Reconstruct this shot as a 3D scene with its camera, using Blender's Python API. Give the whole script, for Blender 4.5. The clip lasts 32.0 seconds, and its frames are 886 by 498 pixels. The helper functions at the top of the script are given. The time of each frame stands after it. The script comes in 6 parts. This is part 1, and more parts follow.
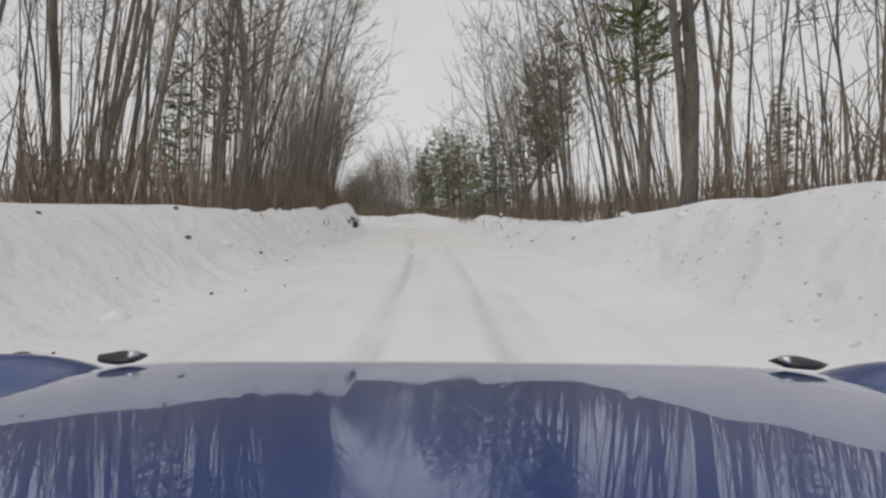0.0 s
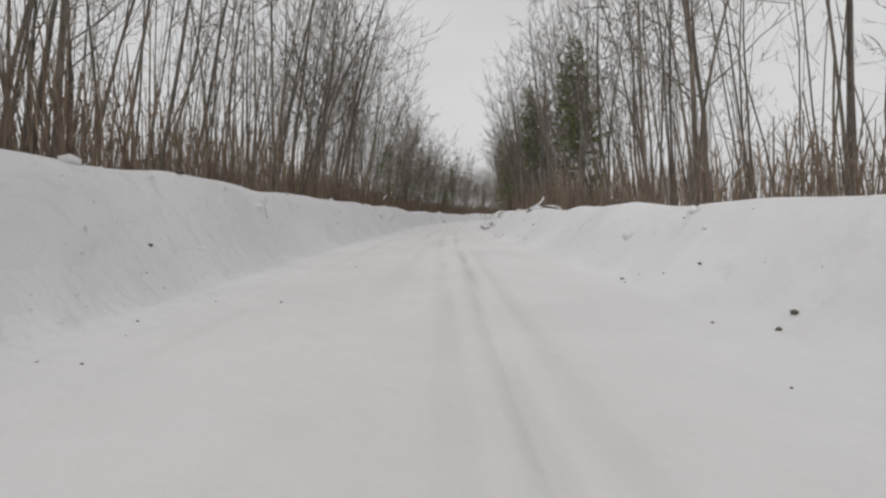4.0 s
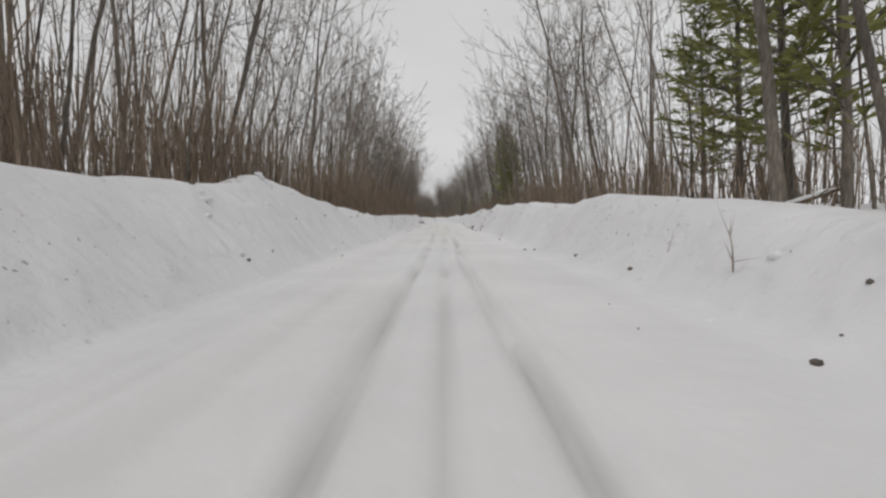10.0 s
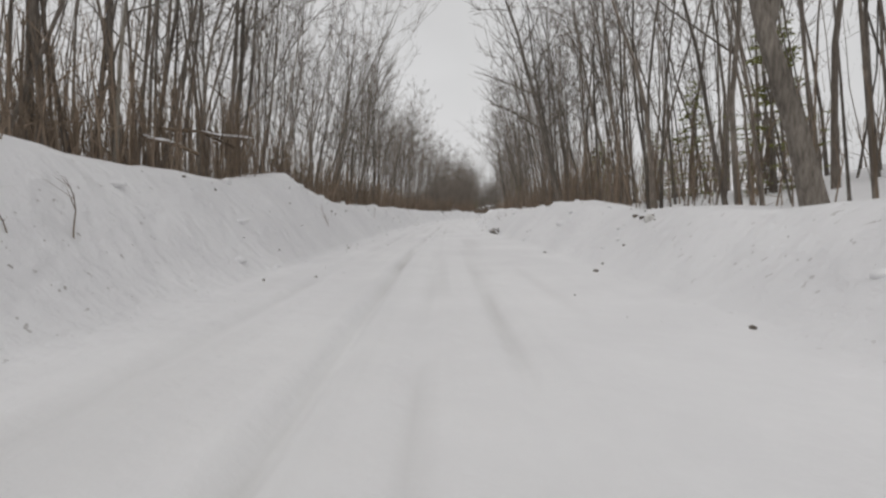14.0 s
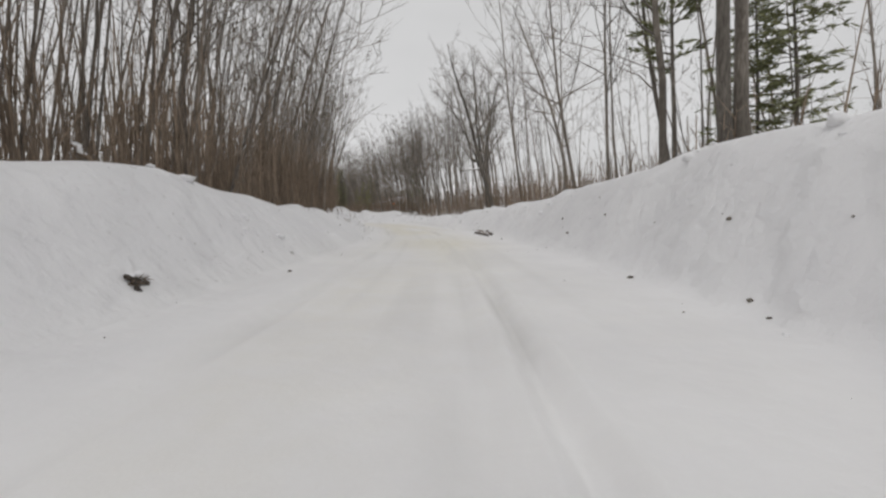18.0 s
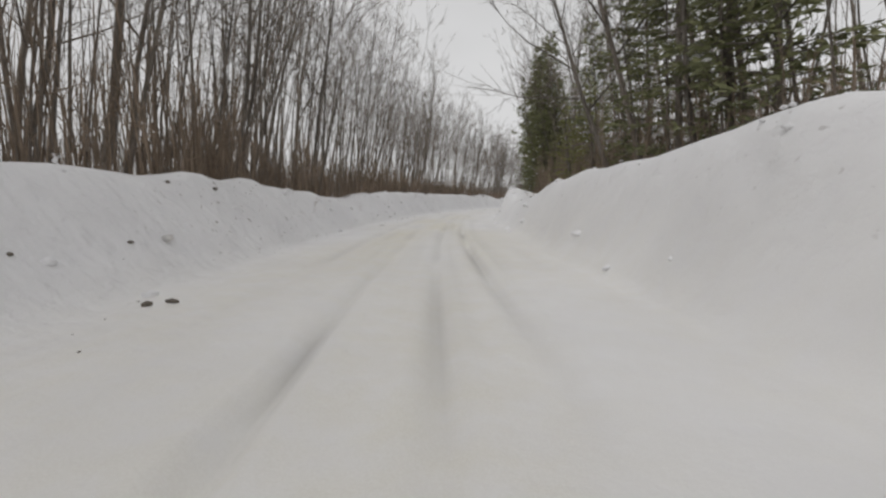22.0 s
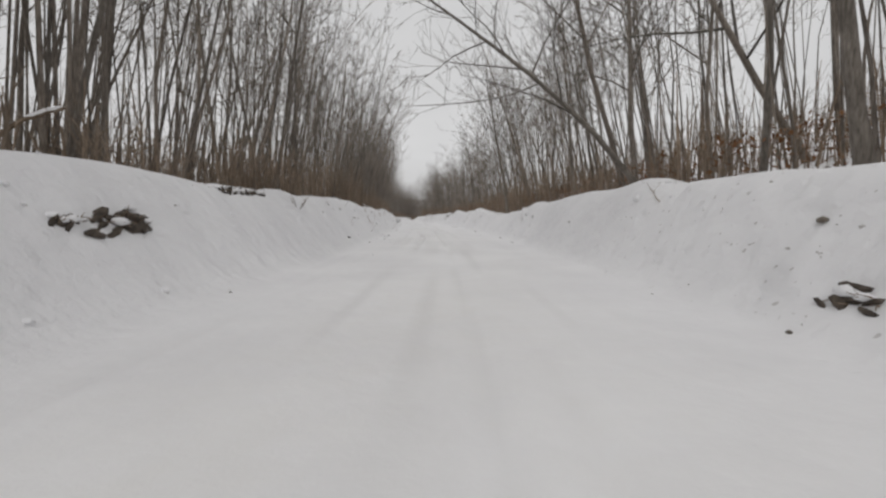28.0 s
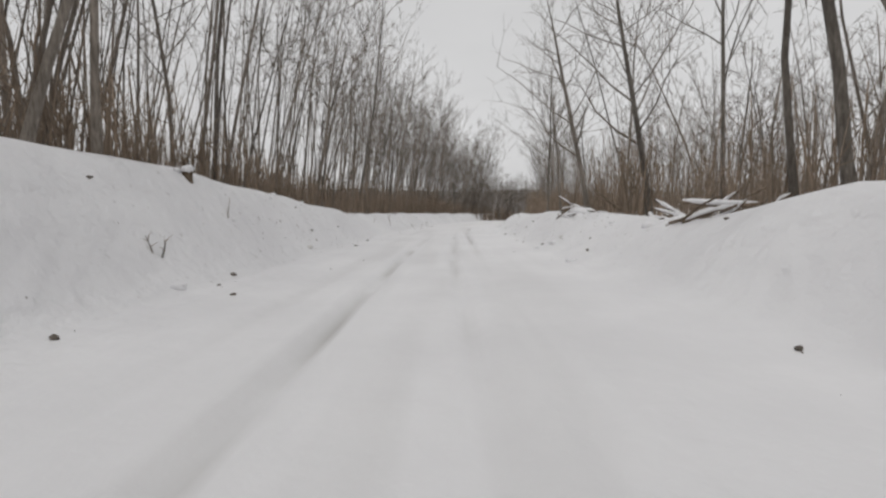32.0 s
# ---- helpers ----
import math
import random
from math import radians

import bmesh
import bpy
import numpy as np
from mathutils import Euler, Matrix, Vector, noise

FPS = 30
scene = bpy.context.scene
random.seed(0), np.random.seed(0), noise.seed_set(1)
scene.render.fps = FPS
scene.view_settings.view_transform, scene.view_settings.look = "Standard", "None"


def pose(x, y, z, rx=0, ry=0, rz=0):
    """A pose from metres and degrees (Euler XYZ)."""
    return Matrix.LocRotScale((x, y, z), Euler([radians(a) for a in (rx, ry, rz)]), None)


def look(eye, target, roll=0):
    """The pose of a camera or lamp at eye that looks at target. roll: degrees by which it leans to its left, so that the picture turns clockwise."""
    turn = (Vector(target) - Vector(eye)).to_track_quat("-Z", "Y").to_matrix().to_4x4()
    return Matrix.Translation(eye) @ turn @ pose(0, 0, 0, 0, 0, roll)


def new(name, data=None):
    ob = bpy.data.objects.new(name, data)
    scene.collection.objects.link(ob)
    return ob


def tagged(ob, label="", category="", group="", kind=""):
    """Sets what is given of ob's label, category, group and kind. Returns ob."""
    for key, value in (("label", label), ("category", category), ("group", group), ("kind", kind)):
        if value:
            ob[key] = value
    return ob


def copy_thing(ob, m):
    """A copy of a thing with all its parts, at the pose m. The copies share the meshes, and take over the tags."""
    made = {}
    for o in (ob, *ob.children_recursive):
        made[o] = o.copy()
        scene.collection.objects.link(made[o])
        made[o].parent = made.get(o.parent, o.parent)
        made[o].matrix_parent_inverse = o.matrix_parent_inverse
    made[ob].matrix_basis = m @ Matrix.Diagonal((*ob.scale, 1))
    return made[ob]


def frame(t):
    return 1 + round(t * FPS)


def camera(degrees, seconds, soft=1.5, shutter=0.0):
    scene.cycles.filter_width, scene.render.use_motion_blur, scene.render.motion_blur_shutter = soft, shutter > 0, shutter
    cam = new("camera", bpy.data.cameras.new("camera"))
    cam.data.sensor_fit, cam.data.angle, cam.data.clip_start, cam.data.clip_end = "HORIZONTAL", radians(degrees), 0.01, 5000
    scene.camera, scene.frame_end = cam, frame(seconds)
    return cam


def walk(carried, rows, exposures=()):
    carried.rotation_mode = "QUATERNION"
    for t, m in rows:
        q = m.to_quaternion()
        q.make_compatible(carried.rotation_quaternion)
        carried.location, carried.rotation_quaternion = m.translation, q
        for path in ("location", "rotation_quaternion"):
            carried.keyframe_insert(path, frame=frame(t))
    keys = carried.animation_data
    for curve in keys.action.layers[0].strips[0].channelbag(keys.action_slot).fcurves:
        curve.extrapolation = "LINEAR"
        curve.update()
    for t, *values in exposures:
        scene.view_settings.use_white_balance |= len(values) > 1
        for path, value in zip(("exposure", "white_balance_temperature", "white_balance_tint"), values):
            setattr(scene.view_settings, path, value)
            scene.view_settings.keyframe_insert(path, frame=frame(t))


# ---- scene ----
# ---- the camera and its drive ----
cam = camera(90, 32.0, soft=2.5)
ROWS = [
    (0, 0, 0, 85.91, -3.54), (0.5, 0.54, 10.94, 85.73, -0.43), (1, 0.72, 22.27, 85.55, 2.71), (1.5, 0.26, 34.11, 85.55, 6.28), (2, -1.01, 46.54, 85.55, 10.79),
    (2.5, -3.25, 59.54, 85.55, 14.35), (3, -6.55, 73.26, 85.64, 16.3), (3.5, -10.71, 87.93, 85.73, 16.82), (4, -15.41, 103.62, 85.82, 16.14), (4.5, -20.29, 120.18, 85.91, 14.5),
    (5, -24.92, 137.44, 85.55, 12.25), (5.5, -29.08, 155.35, 85.44, 10.47), (6, -32.61, 173.31, 85.33, 8.45), (6.5, -35.39, 190.71, 85.59, 5.69), (7, -37.32, 207.54, 85.84, 3.08),
    (7.5, -38.47, 224.22, 85.77, 0.76), (8, -39, 241.21, 85.7, -0.02), (8.5, -39.09, 258.55, 86.02, -1.62), (9, -38.85, 276.31, 86.35, -1.95), (9.5, -38.35, 294.55, 86.21, -2.21),
    (10, -37.74, 313.28, 86.06, -1.96), (10.5, -37.11, 332.33, 86.39, -2.55), (11, -36.42, 351.56, 86.71, -2.41), (11.5, -35.69, 370.95, 86.5, -2.27), (12, -35.06, 390.49, 86.28, -0.88),
    (12.5, -34.72, 410.01, 85.99, -0.03), (13, -34.75, 429.33, 85.7, 1.18), (13.5, -35.21, 448.41, 85.62, 3.86), (14, -36.21, 467.03, 85.55, 3.67), (14.5, -37.41, 484.99, 85.55, 3.15),
    (15, -38.4, 502.29, 85.46, 1.18), (15.5, -38.89, 518.97, 85.37, -1.76), (16, -38.64, 535.03, 85.28, -4.97), (16.5, -37.6, 550.43, 85.19, -7.73), (17, -35.88, 565.18, 85.41, -9.5),
    (17.5, -33.7, 579.55, 85.48, -10.57), (18, -31.34, 593.85, 85.55, -7.73), (18.5, -29.38, 608.22, 85.12, -2.39), (19, -28.57, 622.69, 84.68, 3.96), (19.5, -29.19, 637.17, 84.93, 8.84),
    (20, -31.12, 651.54, 85.19, 12.31), (20.5, -34.09, 665.73, 84.86, 15.93), (21, -37.88, 679.74, 84.54, 18.12), (21.5, -42.26, 693.7, 84.21, 17.97), (22, -46.77, 707.88, 83.88, 15.08),
    (22.5, -50.87, 722.44, 84.32, 10.76), (23, -54.09, 737.45, 84.75, 7.38), (23.5, -56.25, 752.71, 85.04, 1.85), (24, -57.07, 767.99, 85.33, -4.9), (24.5, -56.25, 783.15, 85.81, -11.52),
    (25, -53.83, 798.02, 86.28, -14.6), (25.5, -50.47, 812.72, 86.26, -14.09), (26, -46.84, 827.47, 86.25, -13.47), (26.5, -43.32, 842.37, 86.23, -12.82), (27, -39.93, 857.44, 86.22, -11.83),
    (27.5, -36.76, 872.74, 86.21, -10.21), (28, -33.95, 888.38, 85.91, -7.73), (28.5, -31.67, 904.52, 86.39, -5.3), (29, -29.92, 921.27, 86.86, -4.96), (29.5, -28.52, 938.62, 87.04, -3.48),
    (30, -27.39, 956.53, 87.23, -2.47), (30.5, -26.62, 974.84, 86.42, -1.46), (31, -26.15, 993.35, 85.62, -0.57), (31.5, -26, 1012.02, 85.55, 0.79), (32, -26.15, 1030.77, 85.48, 0.63),
]
walk(cam, [(t, pose(x, y, 1.25, rx, 0, rz)) for t, x, y, rx, rz in ROWS])

# ---- overcast winter sky ----
world = bpy.data.worlds.new("overcast_sky")
scene.world = world
world.use_nodes = True
wn, wl = world.node_tree.nodes, world.node_tree.links
wn.clear()
w_out = wn.new("ShaderNodeOutputWorld")
w_bg = wn.new("ShaderNodeBackground")
w_sky = wn.new("ShaderNodeTexSky")
w_sky.sky_type = "NISHITA"
w_sky.sun_disc = False
w_sky.sun_elevation, w_sky.sun_rotation = radians(50), radians(200)
w_sky.air_density, w_sky.dust_density = 1.0, 6.0
w_grey = wn.new("ShaderNodeHueSaturation")
w_grey.inputs["Saturation"].default_value = 0.08
w_grey.inputs["Value"].default_value = 0.10
w_co = wn.new("ShaderNodeTexCoord")
w_map = wn.new("ShaderNodeMapping")
w_map.inputs["Scale"].default_value = (1.0, 1.0, 3.0)
w_cloud = wn.new("ShaderNodeTexNoise")
w_cloud.inputs["Scale"].default_value, w_cloud.inputs["Detail"].default_value = 1.6, 5.0
w_ramp = wn.new("ShaderNodeMapRange")
w_ramp.inputs["From Min"].default_value, w_ramp.inputs["From Max"].default_value = 0.3, 0.7
w_ramp.inputs["To Min"].default_value, w_ramp.inputs["To Max"].default_value = 0.60, 0.70
w_mix = wn.new("ShaderNodeMix")
w_mix.data_type = "RGBA"
w_mix.inputs["Factor"].default_value = 0.8
w_tint = wn.new("ShaderNodeMix")
w_tint.data_type, w_tint.blend_type = "RGBA", "MULTIPLY"
w_tint.inputs["Factor"].default_value = 1.0
w_tint.inputs["B"].default_value = (0.984, 0.982, 0.988, 1)
wl.new(w_co.outputs["Generated"], w_map.inputs["Vector"])
wl.new(w_map.outputs["Vector"], w_cloud.inputs["Vector"])
wl.new(w_cloud.outputs["Fac"], w_ramp.inputs["Value"])
wl.new(w_sky.outputs["Color"], w_grey.inputs["Color"])
wl.new(w_grey.outputs["Color"], w_mix.inputs["A"])
wl.new(w_ramp.outputs["Result"], w_mix.inputs["B"])
wl.new(w_mix.outputs["Result"], w_tint.inputs["A"])
wl.new(w_tint.outputs["Result"], w_bg.inputs["Color"])
w_bg.inputs["Strength"].default_value = 1.08
wl.new(w_bg.outputs["Background"], w_out.inputs["Surface"])

sun_data = bpy.data.lights.new("sun", "SUN")
sun_data.energy, sun_data.angle, sun_data.color = 0.5, radians(40), (1.0, 0.97, 0.93)
sun = new("sun", sun_data)
sun.matrix_world = look((0, 0, 60), (12, 35, 0))

# ---- materials ----


def material(name):
    m = bpy.data.materials.new(name)
    m.use_nodes = True
    nt = m.node_tree
    return m, nt.nodes, nt.links, nt.nodes["Principled BSDF"]


def noise_node(n, l, scale, detail=4.0, rough=0.55, vector=None):
    x = n.new("ShaderNodeTexNoise")
    x.inputs["Scale"].default_value, x.inputs["Detail"].default_value, x.inputs["Roughness"].default_value = scale, detail, rough
    if vector is not None:
        l.new(vector, x.inputs["Vector"])
    return x


def ramp(n, l, source, lo, hi, a, b):
    r = n.new("ShaderNodeMapRange")
    r.inputs["From Min"].default_value, r.inputs["From Max"].default_value = lo, hi
    r.inputs["To Min"].default_value, r.inputs["To Max"].default_value = a, b
    l.new(source, r.inputs["Value"])
    return r.outputs["Result"]


def blend(n, l, factor, a, b, mode="MIX"):
    x = n.new("ShaderNodeMix")
    x.data_type, x.blend_type = "RGBA", mode
    for key, v in (("Factor", factor), ("A", a), ("B", b)):
        if isinstance(v, (int, float)):
            x.inputs[key].default_value = v
        elif isinstance(v, tuple):
            x.inputs[key].default_value = (*v, 1)
        else:
            l.new(v, x.inputs[key])
    return x.outputs["Result"]


def bump(n, l, b, height, strength, distance, normal=None):
    x = n.new("ShaderNodeBump")
    x.inputs["Strength"].default_value, x.inputs["Distance"].default_value = strength, distance
    l.new(height, x.inputs["Height"])
    if normal is not None:
        l.new(normal, x.inputs["Normal"])
    l.new(x.outputs["Normal"], b.inputs["Normal"])
    return x.outputs["Normal"]


def snow_material():
    m, n, l, b = material("packed_snow")
    pos = n.new("ShaderNodeNewGeometry").outputs["Position"]
    sand = n.new("ShaderNodeAttribute")
    sand.attribute_name = "sand"
    fleck = n.new("ShaderNodeAttribute")
    fleck.attribute_name = "litter"
    coarse = noise_node(n, l, 0.35, 5, 0.6, pos)
    mid = noise_node(n, l, 2.2, 5, 0.6, pos)
    fine = noise_node(n, l, 26, 3, 0.6, pos)
    clean = blend(n, l, ramp(n, l, coarse.outputs["Fac"], 0.35, 0.65, 0, 1), (0.755, 0.752, 0.765), (0.82, 0.818, 0.828))
    grit = noise_node(n, l, 60, 3, 0.7, pos)
    patch = n.new("ShaderNodeMath")
    patch.operation = "MULTIPLY"
    l.new(sand.outputs["Fac"], patch.inputs[0])
    l.new(ramp(n, l, mid.outputs["Fac"], 0.3, 0.62, 0.45, 1.0), patch.inputs[1])
    dirty = blend(n, l, ramp(n, l, grit.outputs["Fac"], 0.35, 0.7, 0, 1), (0.78, 0.755, 0.675), (0.67, 0.64, 0.545))
    colour = blend(n, l, patch.outputs["Value"], clean, dirty)
    # grey of packed ice, with the ruts' shade painted into the colour
    ice_shade = n.new("ShaderNodeAttribute")
    ice_shade.attribute_name = "ice_shade"
    colour = blend(n, l, ice_shade.outputs["Fac"], colour, (0.40, 0.39, 0.375))
    # bits of bark and needles thrown up by the plough
    bits = noise_node(n, l, 7.5, 2, 0.5, pos)
    few = n.new("ShaderNodeMath")
    few.operation = "MULTIPLY"
    l.new(ramp(n, l, bits.outputs["Fac"], 0.68, 0.72, 0, 0.85), few.inputs[0])
    l.new(fleck.outputs["Fac"], few.inputs[1])
    colour = blend(n, l, few.outputs["Value"], colour, (0.16, 0.13, 0.10))
    l.new(colour, b.inputs["Base Color"])
    b.inputs["Roughness"].default_value = 0.75
    b.inputs["Specular IOR Level"].default_value = 0.25
    crust = noise_node(n, l, 1.1, 2.5, 0.5, pos)
    rough = n.new("ShaderNodeAttribute")
    rough.attribute_name = "bank"
    lumps = n.new("ShaderNodeMath")
    lumps.operation = "MULTIPLY"
    l.new(crust.outputs["Fac"], lumps.inputs[0])
    l.new(ramp(n, l, rough.outputs["Fac"], 0, 1, 0.3, 1.6), lumps.inputs[1])
    clotted = noise_node(n, l, 3.4, 6, 0.62, pos)
    clots = n.new("ShaderNodeMath")
    clots.operation = "MULTIPLY"
    l.new(ramp(n, l, clotted.outputs["Fac"], 0.42, 0.72, 0, 1), clots.inputs[0])
    l.new(ramp(n, l, rough.outputs["Fac"], 0, 1, 0.12, 1.0), clots.inputs[1])
    one = bump(n, l, b, lumps.outputs["Value"], 0.5, 0.25)
    zero = bump(n, l, b, clots.outputs["Value"], 0.28, 0.10, one)
    two = bump(n, l, b, mid.outputs["Fac"], 0.3, 0.06, zero)
    bump(n, l, b, fine.outputs["Fac"], 0.12, 0.008, two)
    return m


def bark_material(name, dark, light, island=False):
    m, n, l, b = material(name)
    co = n.new("ShaderNodeNewGeometry")
    mp = n.new("ShaderNodeMapping")
    mp.inputs["Scale"].default_value = (9, 9, 1.6)
    l.new(co.outputs["Position"], mp.inputs["Vector"])
    g = noise_node(n, l, 2.2, 5, 0.65, mp.outputs["Vector"])
    big = noise_node(n, l, 0.5, 3, 0.5, co.outputs["Position"])
    c = blend(n, l, ramp(n, l, g.outputs["Fac"], 0.35, 0.68, 0, 1), dark, light)
    c = blend(n, l, ramp(n, l, big.outputs["Fac"], 0.4, 0.65, 0, 0.6), c, tuple(v * 0.7 for v in dark))
    if island:
        rnd = co.outputs["Random Per Island"]
    else:
        rnd = n.new("ShaderNodeObjectInfo").outputs["Random"]
    c = blend(n, l, 1.0, c, blend(n, l, rnd, (0.75, 0.75, 0.75), (1.3, 1.25, 1.2)), "MULTIPLY")
    l.new(c, b.inputs["Base Color"])
    b.inputs["Roughness"].default_value = 0.9
    b.inputs["Specular IOR Level"].default_value = 0.15
    bump(n, l, b, g.outputs["Fac"], 0.6, 0.03)
    return m


def needle_material(name, dark, light):
    m, n, l, b = material(name)
    geo = n.new("ShaderNodeNewGeometry")
    big = noise_node(n, l, 0.7, 3, 0.6, geo.outputs["Position"])
    c = blend(n, l, geo.outputs["Random Per Island"], dark, light)
    c = blend(n, l, ramp(n, l, big.outputs["Fac"], 0.4, 0.65, 0, 0.5), c, tuple(0.75 * v for v in dark))
    l.new(c, b.inputs["Base Color"])
    b.inputs["Roughness"].default_value = 0.7
    b.inputs["Specular IOR Level"].default_value = 0.2
    return m


def plain(name, colour, roughness=0.6, metallic=0.0, spread=0.15, scale=8.0):
    m, n, l, b = material(name)
    pos = n.new("ShaderNodeNewGeometry").outputs["Position"]
    g = noise_node(n, l, scale, 5, 0.6, pos)
    lo, hi = tuple(v * (1 - spread) for v in colour), tuple(min(1, v * (1 + spread)) for v in colour)
    l.new(blend(n, l, ramp(n, l, g.outputs["Fac"], 0.35, 0.65, 0, 1), lo, hi), b.inputs["Base Color"])
    b.inputs["Roughness"].default_value, b.inputs["Metallic"].default_value = roughness, metallic
    bump(n, l, b, g.outputs["Fac"], 0.2, 0.01)
    return m


SNOW = snow_material()
BARK = bark_material("grey_bark", (0.125, 0.112, 0.098), (0.30, 0.275, 0.245))
BARK_FAR = bark_material("woodland_bark", (0.132, 0.116, 0.101), (0.308, 0.277, 0.243), True)
PALE_BARK = bark_material("pale_bark", (0.22, 0.20, 0.17), (0.42, 0.39, 0.34))
TWIG = bark_material("brown_twigs", (0.18, 0.143, 0.11), (0.345, 0.28, 0.22), True)
NEEDLE = needle_material("pine_needles", (0.135, 0.145, 0.075), (0.28, 0.285, 0.15))
NEEDLE_PALE = needle_material("young_needles", (0.17, 0.18, 0.06), (0.32, 0.32, 0.125))
WOOD = bark_material("dead_wood", (0.10, 0.075, 0.055), (0.27, 0.22, 0.17))
DRY_LEAF = needle_material("dry_leaves", (0.13, 0.06, 0.028), (0.27, 0.14, 0.07))
SOIL = plain("frozen_soil", (0.072, 0.058, 0.046), 0.95, 0, 0.55, 7.0)

# ---- the road: heading each 12 m, bank crests each 4 m ----
HEADING = [-3.3, -2.1, 1.2, 4.6, 8.3, 12.1, 14.8, 16.2, 16.8, 16.7, 16.1, 15.0, 13.7, 12.3, 11.1, 9.8, 8.3, 6.4, 4.5, 2.7, 1.4, 0.4, -0.3, -1.1, -1.6, -1.8, -1.9, -1.9, -1.9, -2.1, -2.2, -2.1, -1.9, -1.5, -0.8, -0.1, 0.5, 1.5, 2.5, 3.7, 3.9, 3.6, 3.0, 1.6, -0.3, -2.5, -4.9, -7.0, -8.7, -9.5, -9.2, -6.3, -1.8, 3.0, 7.4, 10.9, 13.8, 16.4, 17.9, 17.8, 16.4, 13.7, 10.5, 7.4, 3.4, -1.4, -6.7, -11.1, -13.4, -14.0, -13.5, -13.0, -12.5, -11.7, -10.6, -9.1, -7.3, -5.9, -4.8, -4.3, -3.5, -2.7, -2.0, -1.4, -0.8, -0.1, 0.5, 0.8, -0.4, -2.0, -5.6, -9.4, -12.3, -14.0, -14.0, -14.0, -14.0, -14.0, -14.0]
CREST_LEFT = [1.54, 1.54, 1.47, 1.55, 1.37, 1.51, 1.72, 1.66, 1.99, 2.21, 2.41, 2.51, 2.52, 2.52, 2.63, 2.43, 2.46, 2.49, 2.53, 2.51, 2.44, 2.38, 2.31, 2.24, 2.18, 2.17, 2.17, 2.17, 2.17, 2.17, 2.17, 2.17, 2.16, 2.16, 2.16, 2.16, 2.16, 2.2, 2.14, 2.09, 2.02, 1.95, 1.93, 1.98, 2.04, 2.09, 1.97, 1.86, 1.73, 2.23, 2.04, 1.88, 1.86, 1.84, 1.82, 1.89, 1.83, 1.78, 1.83, 1.9, 1.99, 2.09, 2.18, 2.32, 2.23, 2.23, 2.13, 2.12, 2.14, 2.22, 2.29, 2.37, 2.4, 2.54, 2.53, 2.26, 2.04, 1.96, 2.18, 2.38, 2.19, 2.01, 2.03, 2.54, 2.37, 2.0, 1.83, 1.74, 1.64, 1.55, 1.45, 1.54, 1.57, 1.58, 1.65, 1.73, 1.74, 1.69, 1.64]
CREST_LEFT += [1.59, 1.55, 1.83, 1.63, 1.67, 1.9, 2.11, 2.08, 2.01, 1.94, 1.87, 2.11, 1.96, 1.22, 1.2, 1.23, 1.26, 1.48, 1.72, 1.95, 2.19, 2.18, 2.23, 2.84, 2.25, 1.89, 1.85, 1.88, 1.91, 1.94, 1.97, 2.0, 2.0, 1.99, 1.98, 1.96, 1.95, 1.94, 1.93, 1.92, 1.9, 1.89, 1.88, 1.87, 1.86, 1.85, 2.19, 2.42, 1.97, 2.04, 2.22, 2.11, 1.98, 2.18, 1.75, 1.66, 1.58, 1.49, 1.41, 1.4, 1.81, 1.88, 1.88, 1.89, 1.72, 1.61, 1.71, 1.81, 1.69, 1.77, 1.87, 1.97, 1.77, 1.49, 1.64, 1.57, 1.54, 1.5, 1.46, 1.49, 1.61, 1.73, 1.82, 1.78, 1.7, 1.5, 1.35, 1.56, 1.78, 1.99, 2.05, 2.16, 2.22, 2.15, 2.15, 2.19, 2.23, 2.26, 2.32]
CREST_LEFT += [2.25, 2.34, 2.37, 2.01, 1.61, 2.15, 2.18, 1.96, 2.02, 2.01, 1.98, 1.96, 1.96, 1.97, 1.97, 1.98, 1.99, 1.99, 2.0, 2.0, 2.01, 2.02, 2.02, 2.03, 2.03, 2.04, 2.05, 2.05, 2.06, 2.1, 2.14, 2.13, 2.21, 2.29, 2.28, 2.21, 2.14, 2.11, 2.02, 2.0, 2.08, 2.21, 2.29, 2.18, 2.08, 1.98, 2.02, 2.08, 2.12, 1.96, 2.12, 2.06, 1.79, 1.53, 1.71, 2.01, 2.11, 2.02, 1.89, 1.76, 1.73, 1.88, 2.04, 2.19, 2.34, 2.33, 2.01, 1.77, 1.42, 1.28, 1.28, 1.28, 1.28, 1.28, 1.28, 1.28, 1.28, 1.28, 1.28, 1.28, 1.28, 1.28, 1.28, 1.28, 1.28, 1.28, 1.28, 1.28, 1.28, 1.28, 1.28, 1.28, 1.28, 1.28, 1.28, 1.28, 1.28]
